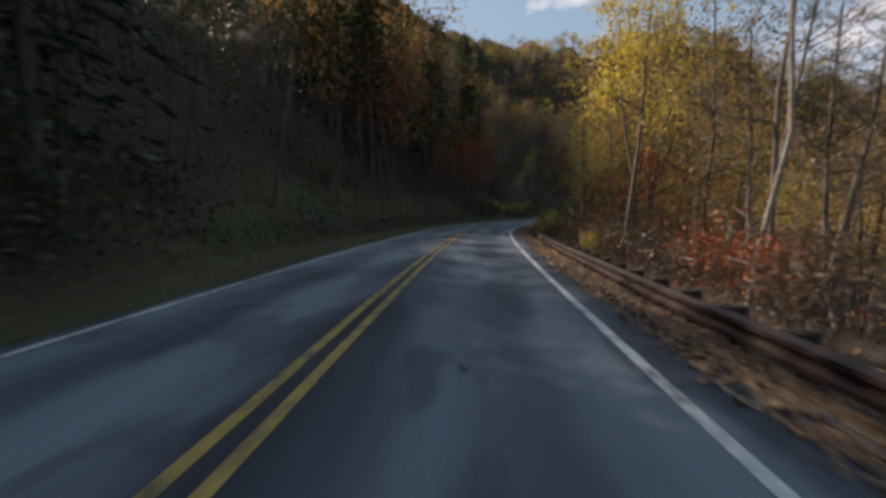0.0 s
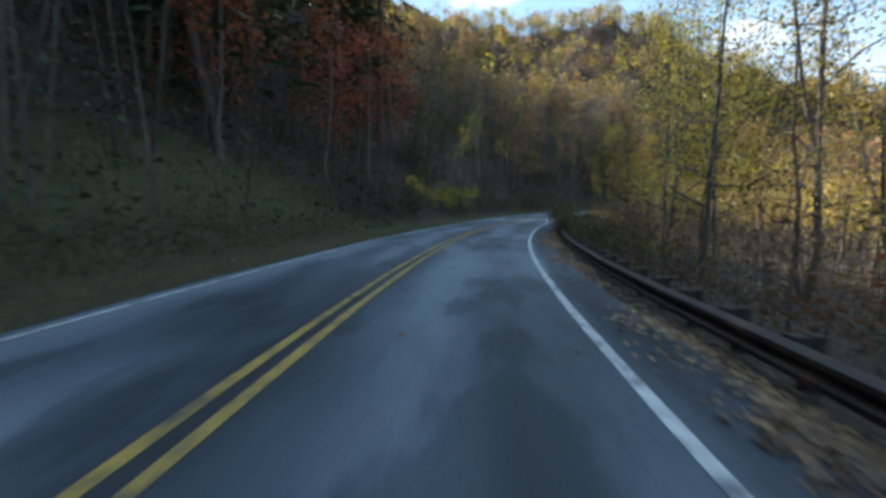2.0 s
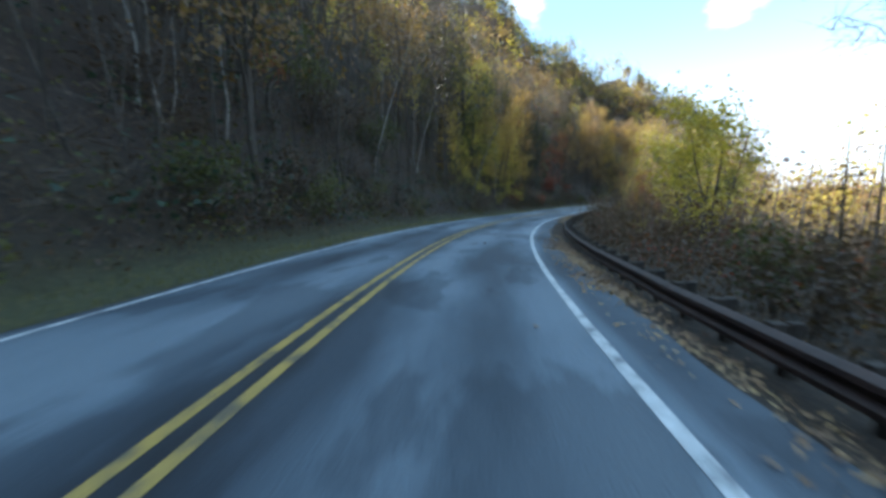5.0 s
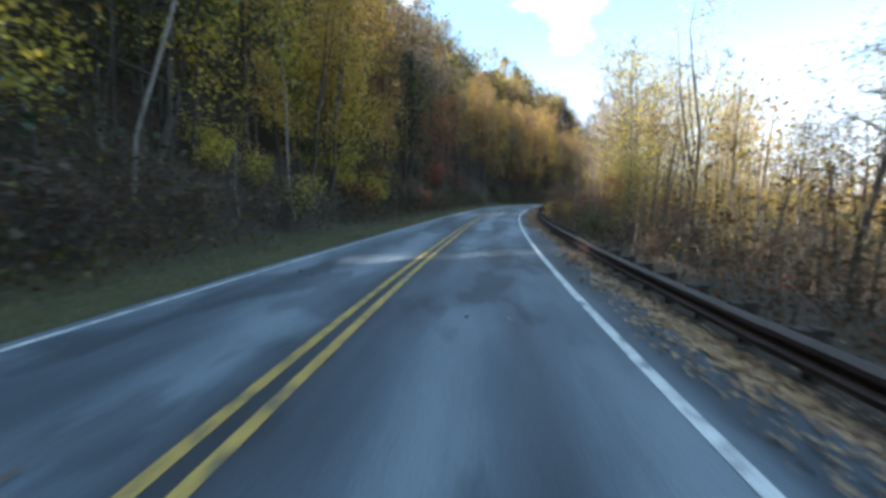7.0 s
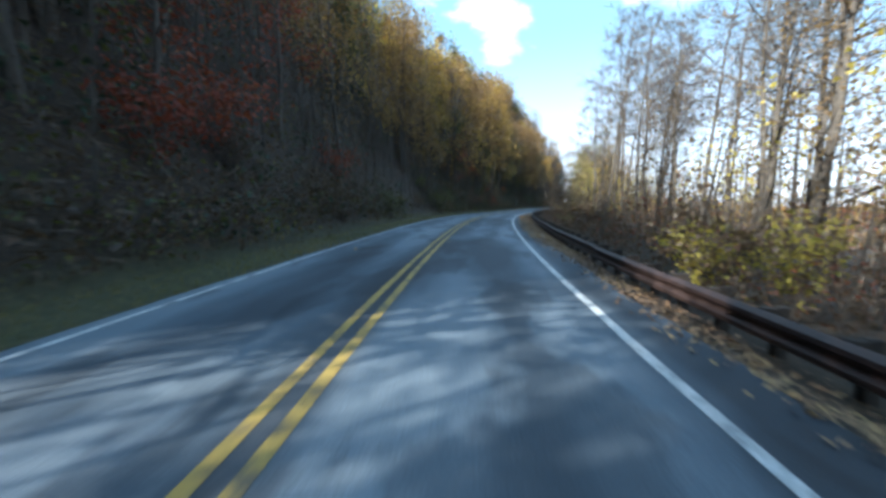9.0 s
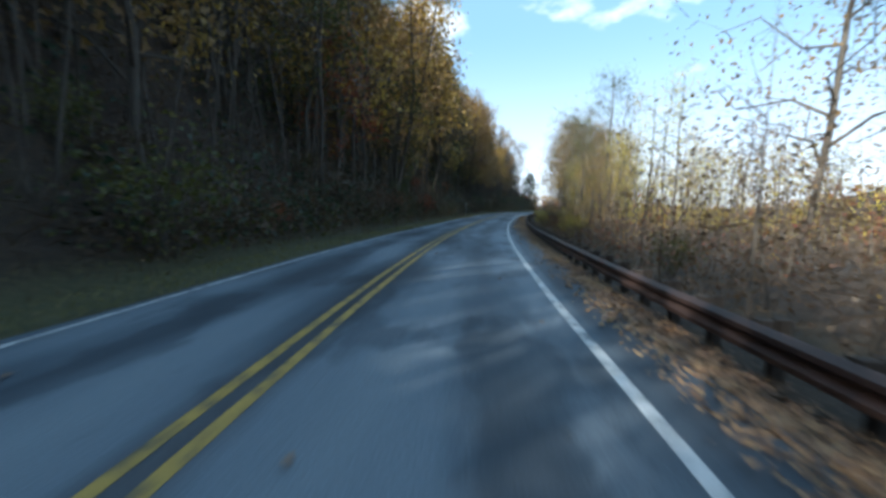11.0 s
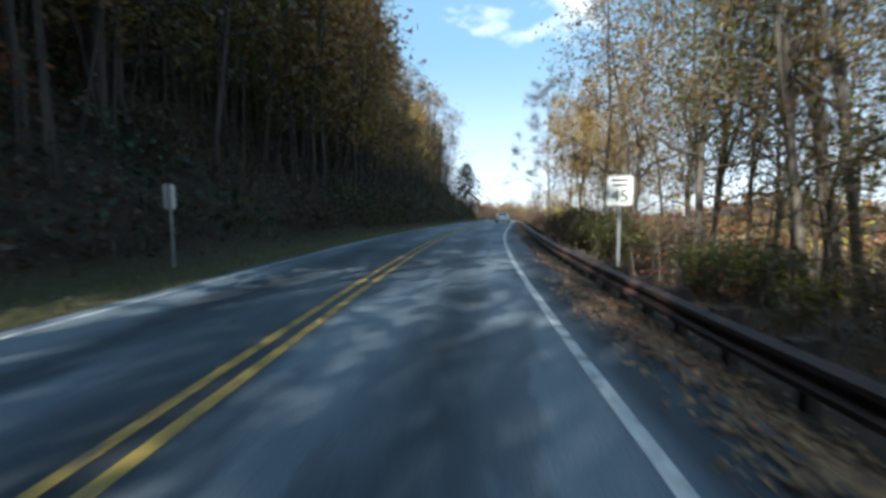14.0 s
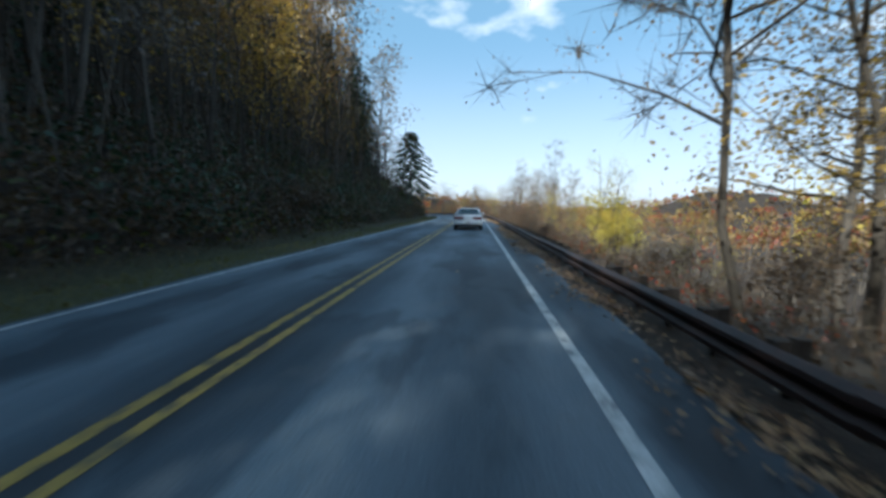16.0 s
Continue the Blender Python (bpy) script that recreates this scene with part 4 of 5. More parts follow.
for i in range(105):
    s = R.uniform(-10, 325)
    at_road(R.choice(["bush_brown", "bush_brown", "bush_olive", "bush_brown", "bush_olive", "bush_brown", "bush_red"]), s, -R.uniform(5.5, 8.5), R.uniform(0.6, 1.3))


# the bank on the right: tall trees along some stretches, low ones along others
def right_tall(s):
    return float(np.interp(s, [-20, 57, 64, 115, 146, 152, 183, 196, 214, 227, 255, 266, 360], [1.15, 1.1, 0.42, 0.42, 0.42, 1.1, 1.2, 0.48, 0.55, 1.1, 1.1, 0.42, 0.4]))


rkinds = ["bank_yellow", "bank_golden", "bank_brown", "bank_brown", "bare", "bank_brown", "bank_brown"]
for i in range(195):
    s, u = R.uniform(-12, 345), R.random()
    d = 8.0 + 17 * u**1.25
    if 249 < s < 272 and d < 14:
        continue
    if d < 9 and R.random() < 0.4:
        continue
    kind = "bare" if (148 < s < 192 and R.random() < 0.65) else R.choice(rkinds)
    if s < 60:
        kind = R.choice(["bank_brown", "bank_fluffy", "bank_brown", "bare", "bank_golden"] if s < 32 else ["bank_yellow", "bank_fluffy", "bank_golden", "bank_yellow", "bare"])
    elif 64 < s < 146 and kind == "bare":
        kind = "bank_brown"
    if 215 < s < 262:
        kind = R.choice(["bank_fluffy", "bank_fluffy", "bank_brown", "bare"])
    at_road(kind, s, d, right_tall(s) * R.uniform(0.75, 1.15))
for i in range(20):
    at_road(R.choice(["bare", "bank_brown", "bare"]), R.uniform(158, 192), R.uniform(9.5, 17), R.uniform(0.95, 1.3))
for i in range(16):
    at_road(R.choice(["bank_yellow", "bank_brown", "bare", "bank_golden"]), R.uniform(143, 160), R.uniform(9.5, 20), R.uniform(0.95, 1.25))
for s, d, k in ((249.5, 9.2, 0.6), (247, 8.6, 0.55), (244, 10.0, 0.7)):
    at_road("bank_golden", s, d, k)
for i in range(44):
    at_road(R.choice(["bank_fluffy", "bank_brown", "bank_golden", "bank_yellow"]), R.uniform(195, 236), R.uniform(8.0, 20), R.uniform(0.4, 0.62))
for i in range(40):
    at_road(R.choice(["bare", "bank_brown", "bank_fluffy"]), R.uniform(288, 335), R.uniform(6.4, 12), R.uniform(0.4, 0.66), 0)
for s, d, k in ((275.5, 9.6, 0.36), (277.5, 11.5, 0.34), (272.5, 12.0, 0.36), (281, 9.0, 0.3), (285, 8.2, 0.3)):
    at_road("bank_yellow", s, d, k)
for i in range(12):
    at_road(R.choice(["olive", "slope_ash", "slope_brown", "conifer"]), R.uniform(258, 300), -R.uniform(7.6, 13), R.uniform(1.05, 1.3))
for i in range(12):
    at_road(R.choice(["bare", "bank_brown", "bank_golden"]), R.uniform(5, 42), R.uniform(8.6, 15), R.uniform(1.0, 1.3))
for i in range(34):
    at_road(R.choice(["bank_golden", "bank_brown", "red", "bank_yellow"]), R.uniform(116, 149), R.uniform(7.6, 15), R.uniform(0.36, 0.54))
for i in range(16):
    at_road(R.choice(["bank_fluffy", "bank_brown", "bank_fluffy"]), R.uniform(225, 247), R.uniform(8.6, 16), R.uniform(0.95, 1.2))
for i in range(12):
    at_road(R.choice(["slope_golden", "slope_yellow", "olive"]), R.uniform(126, 146), -R.uniform(7.2, 13), R.uniform(0.6, 0.9))
for i in range(20):
    at_road(R.choice(["slope_golden", "slope_yellow", "olive"]), R.uniform(120, 142), -R.uniform(6.9, 9.5), R.uniform(0.4, 0.7))
for i in range(9):
    at_road("bush_yellow-green", R.uniform(119, 140), -R.uniform(6.0, 8.5), R.uniform(0.7, 1.3))
for i in range(90):
    s, d = R.uniform(-8, 330), R.uniform(5.6, 9.5)
    if not 226 < s < 237 or d > 7:
        at_road(R.choice(["bush_brown", "bush_brown", "bush_olive", "bush_yellow-green", "bush_brown"] if 20 < s < 252 else ["bush_brown"]), s, d, R.uniform(0.5, 1.0))
for i in range(50):
    s = R.uniform(237.2, 254)
    at_road(R.choice(["bush_olive", "bush_brown"] if s < 245 else ["bush_brown"]), s, R.uniform(5.7, 8.6), R.uniform(0.8, 1.1))
for i in range(12):
    at_road("bush_olive", R.uniform(230, 237), R.uniform(6.8, 9.0), R.uniform(0.5, 0.75))


# ---- far woods ----
def far_woods(name, places, quads, leaf, mat, label, spread_to=(2.0, 2.0, 2.6), tall=(9, 15), seed=1):
    """Many far trees in one mesh: a thin stem and a loose crown each."""
    rng = np.random.RandomState(seed)
    n = len(places)
    hs = rng.uniform(*tall, n)
    crown_at = places + np.stack([0 * hs, 0 * hs, hs * 0.66], 1)
    k = (hs / 13.0)[:, None, None]
    off = rng.normal(size=(n, quads, 3)) * np.array(spread_to) * 0.55 * k
    off[:, :, :2] *= np.clip(1.15 - off[:, :, 2:] / (hs[:, None, None] * 0.5), 0.25, 1.5)
    centres = (crown_at[:, None] + off).reshape(-1, 3)
    parts_q = [leaf_quads(rng, centres, leaf, 0.2, 1.3, True)]
    az = rng.uniform(0, 3.14, n)
    lean = rng.normal(size=(n, 2)) * 0.6
    for turn in (0, 1.57):
        w = np.stack([np.cos(az + turn), np.sin(az + turn), 0 * az], 1) * (hs * 0.009)[:, None]
        top = places + np.stack([lean[:, 0], lean[:, 1], hs * 0.92], 1)
        parts_q.append(np.stack([places - w * 1.3 - [0, 0, 0.5], places + w * 1.3 - [0, 0, 0.5], top], 1))
    me = quads_mesh(name, np.concatenate(parts_q), mat)
    me.materials.append(BARK)
    idx = np.zeros(len(me.polygons), np.int32)
    idx[len(centres):] = 1
    me.polygons.foreach_set("material_index", idx)
    return tagged(new(name, me), label, "woods", kind="stuff")


def scatter(n, seed, s_lo, s_hi, d_lo, d_hi, clear=20, fill_cuts=False):
    rng = np.random.RandomState(seed)
    s, d = rng.uniform(s_lo, s_hi, n), d_lo + (d_hi - d_lo) * rng.uniform(0, 1, n) ** 0.7
    x, y, _ = on_road(s, d)
    s2, d2 = road_frame(x, y)
    keep = (np.sign(d2) == np.sign(d)) & (np.abs(d2) > clear) & (fill_cuts | ~(in_sun_cut(x, y) & (d2 < 0)))
    x, y, s2, d2 = x[keep], y[keep], s2[keep], d2[keep]
    return np.stack([x, y, land(x, y, s2, d2)], 1)


for j, (mat, n, words) in enumerate(((BROWN, 1800, "brown"), (YELLOW, 1750, "yellow"), (GOLD, 500, "golden"), (OLIVE, 600, "olive"), (NEEDLE_AND_SHADE, 320, "dark green"), (ASH, 1500, "bare grey"))):
    far_woods("hillside_woods", scatter(n, 30 + j, -30, 360, -22, -150), 37, 0.58, mat, f"{words} autumn woods high on the hillside", seed=50 + j)
# the dark evergreen set paints shade between the other young trees
for j, (mat, n, words) in enumerate(((BROWN, 1050, "brown"), (OLIVE, 420, "olive"), (NEEDLE_AND_SHADE, 330, "dark evergreen"), (GOLD, 70, "golden"), (RED, 130, "dull red"), (ASH, 800, "bare grey"))):
    far_woods("hillside_saplings", scatter(n, 40 + j, -25, 345, -9.0, -44, 8.5), 70, 0.2, mat, f"{words} young trees crowding the hillside", seed=55 + j, tall=(6, 12), spread_to=(1.7, 1.7, 3.4))
for j, (mat, n, words) in enumerate(((BROWN, 190, "brown"), (GOLD, 110, "golden"), (ASH, 90, "bare grey"))):
    far_woods("roadside_saplings", scatter(n, 350 + j, 176, 290, -7.4, -16, 7.2), 95, 0.13, mat, f"{words} young trees along the foot of the hillside", seed=360 + j, tall=(5, 10), spread_to=(1.6, 1.6, 3.6))
# dark filler, its tone standing for shade where tall trees are left out
far_woods("hillside_saplings", scatter(620, 48, -25, 52, -9.6, -42, 9.4, True), 70, 0.2, NEEDLE_AND_SHADE, "low dark trees whose leaf colour paints shade onto the hillside", seed=59, tall=(3.5, 6.5), spread_to=(1.7, 1.7, 3.0))
for j, (mat, n, words) in enumerate(((BROWN, 640, "brown"), (YELLOW, 180, "yellow"), (RED, 170, "russet"))):
    far_woods("valley_woods", scatter(n, 60 + j, 0, 360, 19, 80, 17), 60, 0.3, mat, f"{words} autumn woods down in the valley", seed=70 + j, tall=(8, 14))

for j, (mat, n, words) in enumerate(((BROWN, 330, "brown"), (YELLOW, 210, "yellow"), (GOLD, 90, "golden"))):
    far_woods("bank_woods", scatter(n, 260 + j, 66, 170, 9.5, 42, 9.0), 90, 0.16, mat, f"{words} young trees crowding the valley bank", seed=270 + j, tall=(5, 9), spread_to=(1.6, 1.6, 3.2))
for j, (mat, n, words) in enumerate(((BROWN, 900, "brown"), (RED, 300, "russet"), (OLIVE, 300, "olive"))):
    far_woods("valley_floor_woods", scatter(n, 160 + j, -40, 360, 70, 260, 66), 20, 0.9, mat, f"{words} autumn woods on the valley floor", seed=170 + j, tall=(7, 12))


BRUSH_S, BRUSH_H = [0, 50, 60, 112, 130, 146, 152, 190, 198, 250, 258, 282, 290, 340], [1, 1, 0.75, 0.75, 1, 1, 1.5, 1.5, 1, 1, 0.42, 0.42, 1.2, 1.2]


def undergrowth(name, n, per, seed, d_lo, d_hi, tall, leaf, mat, label, s_hi=None, s_lo=-20, long=1.5):
    """Low brush in clumps, too dense to tell one stem from the next."""
    rng = np.random.RandomState(seed)
    s, d = rng.uniform(s_lo, s_hi if s_lo > -20 else 340, n), d_lo + (d_hi - d_lo) * rng.uniform(0, 1, n) ** 1.7
    x, y, _ = on_road(s, d)
    keep = np.sin(s * 0.37 + seed) + np.sin(s * 0.11 + d * 0.4) > -1.1
    if s_hi:
        keep &= s < s_hi
    if mat == SCRUB and d_lo > 0:
        keep &= (s < 231) | (s > 252) | (d > 10) | (rng.uniform(0, 1, n) < 0.3)
    keep &= ~((d < 0) & (d > grass_bank(s) + 0.8)) | (rng.uniform(0, 1, n) < 0.06)
    x, y, s, d = x[keep], y[keep], s[keep], d[keep]
    base = np.stack([x, y, land(x, y, s, d)], 1)
    up = tall * rng.uniform(0.25, 1.0, len(x)) * (np.interp(s, BRUSH_S, BRUSH_H) if d_lo > 0 else 1.0)
    off = rng.normal(size=(len(x), per, 3)) * np.array([0.42, 0.42, 0.0])
    off[:, :, 2] = rng.uniform(0.05, 1, (len(x), per)) * up[:, None]
    q = leaf_quads(rng, (base[:, None] + off).reshape(-1, 3), leaf, long=long, tri=True)
    return tagged(new(name, quads_mesh(name, q, mat)), label, "undergrowth", kind="stuff")


def thicket(name, n, seed, d_lo, d_hi, tall, mat, label):
    """Thin bare saplings and twigs, as three-sided stems."""
    rng = np.random.RandomState(seed)
    s, d = rng.uniform(-20, 340, n), d_lo + (d_hi - d_lo) * rng.uniform(0, 1, n) ** 1.2
    x, y, _ = on_road(s, d)
    b = np.stack([x, y, land(x, y, s, d) - 0.1], 1)
    h, lean, az = tall * rng.uniform(0.35, 1.0, n) * (np.interp(s, BRUSH_S, BRUSH_H) if d_lo > 0 else 1.0), rng.normal(size=(n, 2)) * 0.12, rng.uniform(0, 6.28, n)
    top = b + np.stack([lean[:, 0] * h, lean[:, 1] * h, h], 1)
    r = h * 0.0055
    ring = [np.stack([np.cos(az + k * 2.094) * r, np.sin(az + k * 2.094) * r, 0 * r], 1) for k in range(3)]
    q = [np.stack([b + ring[k], b + ring[(k + 1) % 3], top], 1) for k in range(3)]
    for k in range(5):
        f = rng.uniform(0.35, 0.95, n)[:, None]
        at = b * (1 - f) + top * f
        w = rng.normal(size=(n, 3)) * np.array([1, 1, 0.3]) + np.array([0, 0, 0.7])
        e = at + w / np.linalg.norm(w, axis=1)[:, None] * (h * rng.uniform(0.1, 0.28, n))[:, None]
        th = np.cross(w, rng.normal(size=(n, 3)))
        th = th / np.linalg.norm(th, axis=1)[:, None] * (r * 0.5)[:, None]
        q.append(np.stack([at - th, at + th, e], 1))
    return tagged(new(name, quads_mesh(name, np.concatenate(q), mat)), label, "thicket", kind="stuff")


undergrowth("undergrowth", 7000, 22, 201, -5.2, -34, 2.2, 0.105, SCRUB, "brown undergrowth covering the wooded bank")
undergrowth("brush", 11000, 14, 215, -5.6, -30, 2.3, 0.036, SCRUB, "tangle of bare brown twigs on the wooded bank", long=20)
undergrowth("brush", 3000, 14, 216, 5.6, 20, 2.4, 0.03, SCRUB, "tangle of bare brown twigs behind the guardrail", long=20)
undergrowth("undergrowth", 3200, 22, 202, -5.1, -28, 1.9, 0.10, OLIVE, "olive undergrowth at the foot of the wooded bank")
undergrowth("undergrowth", 5000, 26, 203, 5.5, 30, 2.5, 0.068, SCRUB, "dry brown undergrowth behind the guardrail")
undergrowth("undergrowth", 2400, 30, 214, 5.8, 22, 3.6, 0.075, SCRUB, "tall brown scrub covering the valley bank", 196, 68)
undergrowth("undergrowth", 420, 28, 218, 4.9, 10, 1.7, 0.07, OLIVE, "olive brush and vines grown up behind the guardrail", 69, 49)
undergrowth("undergrowth", 700, 30, 217, 5.8, 12, 3.2, 0.08, SCRUB, "tall brown scrub beside the guardrail", 340, 286)
undergrowth("undergrowth", 500, 24, 204, 7.5, 26, 2.6, 0.075, GOLD, "golden undergrowth behind the guardrail", 236)
# near-black leaves put the hillside's shade into the colour
undergrowth("undergrowth", 1900, 26, 208, -5.6, -30, 2.6, 0.15, NEEDLE_AND_SHADE, "dark green undergrowth with shade painted into its leaves on the hillside")
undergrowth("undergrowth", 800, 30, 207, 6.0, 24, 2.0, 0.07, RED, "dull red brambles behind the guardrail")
# same near-black leaves, painting shade at the bank's foot
undergrowth("undergrowth", 1900, 22, 211, -5.6, -17, 2.5, 0.13, NEEDLE_AND_SHADE, "dark brush with shade painted into its leaves along the wooded bank", 305, 186)
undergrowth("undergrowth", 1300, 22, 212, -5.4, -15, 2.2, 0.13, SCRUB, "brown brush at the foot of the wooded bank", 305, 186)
# and again, painting shade on the slope at the road's start
undergrowth("undergrowth", 1500, 22, 213, -6.0, -30, 2.6, 0.14, NEEDLE_AND_SHADE, "dark brush whose leaf colour deepens the shade on the hillside", 60, -12)
thicket("thicket", 3000, 205, 5.8, 30, 4.5, BARK, "thin bare saplings crowding the valley bank")
# darker bark than the valley thicket: hillside shade put into the stems
thicket("thicket", 5200, 206, -6.6, -44, 11.0, DARK_AND_SHADED_BARK, "thin bare saplings on the wooded hillside")
_r2 = np.random.RandomState(77)
for j, (mat, n, words) in enumerate(((GOLD, 450, "golden"), (BROWN, 2300, "brown"), (RED, 1200, "russet"))):
    ang, dist = _r2.uniform(-2.3, 0.95, n), 150 + 900 * _r2.uniform(0, 1, n) ** 0.75
    x, y = 260 + np.cos(ang) * dist, 60 + np.sin(ang) * dist
    s2, d2 = road_frame(x, y)
    ok = d2 > 80
    x, y, s2, d2 = x[ok], y[ok], s2[ok], d2[ok]
    far_woods("distant_woods", np.stack([x, y, land(x, y, s2, d2)], 1), 14, 3.4, mat, f"sunlit {words} woods on the distant hills", (5, 5, 3.6), (9, 14), seed=90 + j)


# ---- fallen leaves and grass ----
def leaf_litter(name, n, seed, s_lo, s_hi, ds, weights, size, label, least=0.05):
    rng = np.random.RandomState(seed)
    s = rng.uniform(s_lo, s_hi, n)
    thick = 0.5 + 0.5 * np.sin(s * 0.21 + 1.3) * np.sin(s * 0.073)
    d = np.interp(rng.uniform(0, 1, n), weights, ds) + rng.normal(size=n) * 0.07
    thick = np.clip(thick * 1.3 + 0.35 * np.sin(s * 1.7) * np.sin(s * 0.63 + 2), 0, 1)
    keep = rng.uniform(0, 1, n) < least + (1 - least) * thick**(2.5 if least else 5)
    s, d = s[keep], d[keep]
    x, y, zr = on_road(s, d)
    paved = (d > PAVED_LEFT) & (d < PAVED_RIGHT)
    z = np.where(paved, zr + 0.032 - 0.008 * np.abs(d), land(x, y, s, d)) + rng.uniform(0.012, 0.035, len(s))
    q = leaf_quads(rng, np.stack([x, y, z], 1), size, 2.2, 1.35, True)
    return tagged(new(name, quads_mesh(name, q, LITTER)), label, "fallen leaves", kind="stuff")


leaf_litter("fallen_leaves", 90000, 1, 30, 315, [3.25, 3.6, 3.8, 4.15, 4.6, 7.0], [0, 0.05, 0.3, 0.9, 0.97, 1.0], 0.05, "dry tan and brown leaves drifted along the shoulder")
leaf_litter("fallen_leaves", 62000, 4, -6, 36, [3.3, 3.6, 3.85, 4.3, 5.2, 7.5], [0, 0.08, 0.3, 0.84, 0.95, 1.0], 0.072, "thick sunlit drift of tan leaves beside the guardrail", 0.75)
leaf_litter("fallen_leaves", 110000, 5, 30, 315, [3.2, 3.45, 3.7, 4.05, 4.3], [0, 0.1, 0.4, 0.9, 1.0], 0.052, "drifts of pale fallen leaves on the shoulder", 0)
leaf_litter("fallen_leaves", 34000, 6, 136, 232, [3.35, 3.6, 3.8, 4.3, 4.7], [0, 0.1, 0.35, 0.92, 1.0], 0.055, "thick brown leaf drift against the guardrail posts", 0.55)
leaf_litter("fallen_leaves", 5000, 2, -6, 315, [-9.5, -6.5, -5.4, -4.2, -3.1], [0, 0.5, 0.75, 0.93, 1.0], 0.06, "brown leaves fallen on the grass verge and bank")
leaf_litter("fallen_leaves", 420, 3, -6, 290, [-3.0, 0, 1.5, 2.9], [0, 0.45, 0.7, 1.0], 0.075, "single leaves blown over the asphalt")


def blades(name, n, seed, ds, tall, wide, mat, label, s_lo=-6, s_hi=315):
    rng = np.random.RandomState(seed)
    s, d = rng.uniform(s_lo, s_hi, n), rng.uniform(ds[0], ds[1], n)
    x, y, _ = on_road(s, d)
    b = np.stack([x, y, land(x, y, s, d) - 0.02], 1)
    az, h = rng.uniform(0, 6.28, n), tall * rng.uniform(0.4, 1.3, n)
    w = np.stack([np.cos(az), np.sin(az), 0 * az], 1) * wide
    tip = b + np.stack([rng.normal(size=n) * 0.35 * h, rng.normal(size=n) * 0.35 * h, h], 1)
    q = np.stack([b - w, b + w, tip], 1)
    return tagged(new(name, quads_mesh(name, q, mat)), label, "grass", kind="stuff")


blades("verge_grass", 60000, 11, (-5.6, -3.0), 0.11, 0.012, GRASS, "short green-brown grass along the verge")
blades("bank_grass", 36000, 14, (-9.0, -5.0), 0.16, 0.014, BANK_GRASS, "dark green grass on the open bank above the verge", 9, 55)
blades("dry_grass", 14000, 12, (4.75, 8.8), 0.34, 0.012, SCRUB, "tall dry grass and weeds behind the guardrail")
blades("dry_grass", 12000, 13, (-7.2, -4.7), 0.3, 0.012, SCRUB, "tall dry weeds at the foot of the bank")


# ---- road signs ----
def channel_post(length):
    bm = bmesh.new()
    prof = [(-0.04, 0.0), (-0.02, 0.0), (-0.015, 0.03), (0.015, 0.03), (0.02, 0.0), (0.04, 0.0), (0.04, -0.004), (0.017, -0.004), (0.012, 0.026), (-0.012, 0.026), (-0.017, -0.004), (-0.04, -0.004)]
    f = bm.faces.new([bm.verts.new((x, y, -0.5)) for x, y in prof])
    up = bmesh.ops.extrude_face_region(bm, geom=[f])["geom"]
    bmesh.ops.translate(bm, verts=[v for v in up if isinstance(v, bmesh.types.BMVert)], vec=(0, 0, length + 0.5))
    bmesh.ops.recalc_face_normals(bm, faces=bm.faces)
    return bm


def plate(w, h, at, thick=0.004, r=0.035):
    bm = box_bm((w, thick, h), at)
    edges = [e for e in bm.edges if abs((e.verts[0].co - e.verts[1].co).y) > thick * 0.5]
    bmesh.ops.bevel(bm, geom=edges, offset=r, segments=3, affect="EDGES")
    return bm


def words(text, size, at, mat, parent):
    c = bpy.data.curves.new("text", "FONT")
    c.body, c.size, c.align_x, c.align_y, c.extrude = text, size, "CENTER", "CENTER", 0.001
    tmp = bpy.data.objects.new("text", c)
    me = bpy.data.meshes.new_from_object(tmp)
    bpy.data.objects.remove(tmp)
    me.materials.append(mat)
    ob = part("numeral", me, parent)
    ob.matrix_basis = pose(*at, 90, 0, 0)
    return ob


speed_sign = tagged(new("speed_limit_sign"), "white speed limit sign reading 45 behind the guardrail", "road sign")
bm_part("post", channel_post(2.62), GALVANISED, speed_sign)
panel = bm_part("sign_panel", plate(0.61, 0.74, (0, -0.008, 2.23)), SIGN_WHITE, speed_sign, "white rectangular sign panel with black numerals")
for w, at in (((0.56, 0.012), (0, 2.575)), ((0.56, 0.012), (0, 1.885)), ((0.012, 0.69), (0.275, 2.23)), ((0.012, 0.69), (-0.275, 2.23))):
    bm_part("border", box_bm((w[0], 0.002, w[1]), (at[0], -0.0125, at[1])), SIGN_BLACK, panel)
for w, z in ((0.40, 2.49), (0.34, 2.37)):
    bm_part("bar", box_bm((w, 0.002, 0.05), (0, -0.0125, z)), SIGN_BLACK, panel, "dark bar of small lettering")
words("45", 0.42, (0, -0.0125, 2.09), SIGN_BLACK, panel)
for z in (1.98, 2.43):
    bm_part("bolt", box_bm((0.018, 0.008, 0.018), (0, -0.014, z), 0.003), GALVANISED, panel)
sx, sy, _ = on_road(235.2, 5.45)
speed_sign.matrix_basis = pose(float(sx), float(sy), float(height(sx, sy)[0]), 0, -1.5, heading_at(235.2) - 4)

back_sign = tagged(new("road_sign"), "small grey road sign seen from its back on the grass verge", "road sign")
bm_part("post", channel_post(1.95), GALVANISED, back_sign)
bm_part("sign_panel", plate(0.42, 0.55, (0.03, 0.04, 1.66)), GALVANISED, back_sign, "grey unpainted back of the sign panel")
for z in (1.5, 1.82):
    bm_part("bolt", box_bm((0.018, 0.012, 0.018), (0.0, 0.034, z), 0.003), GALVANISED, back_sign)
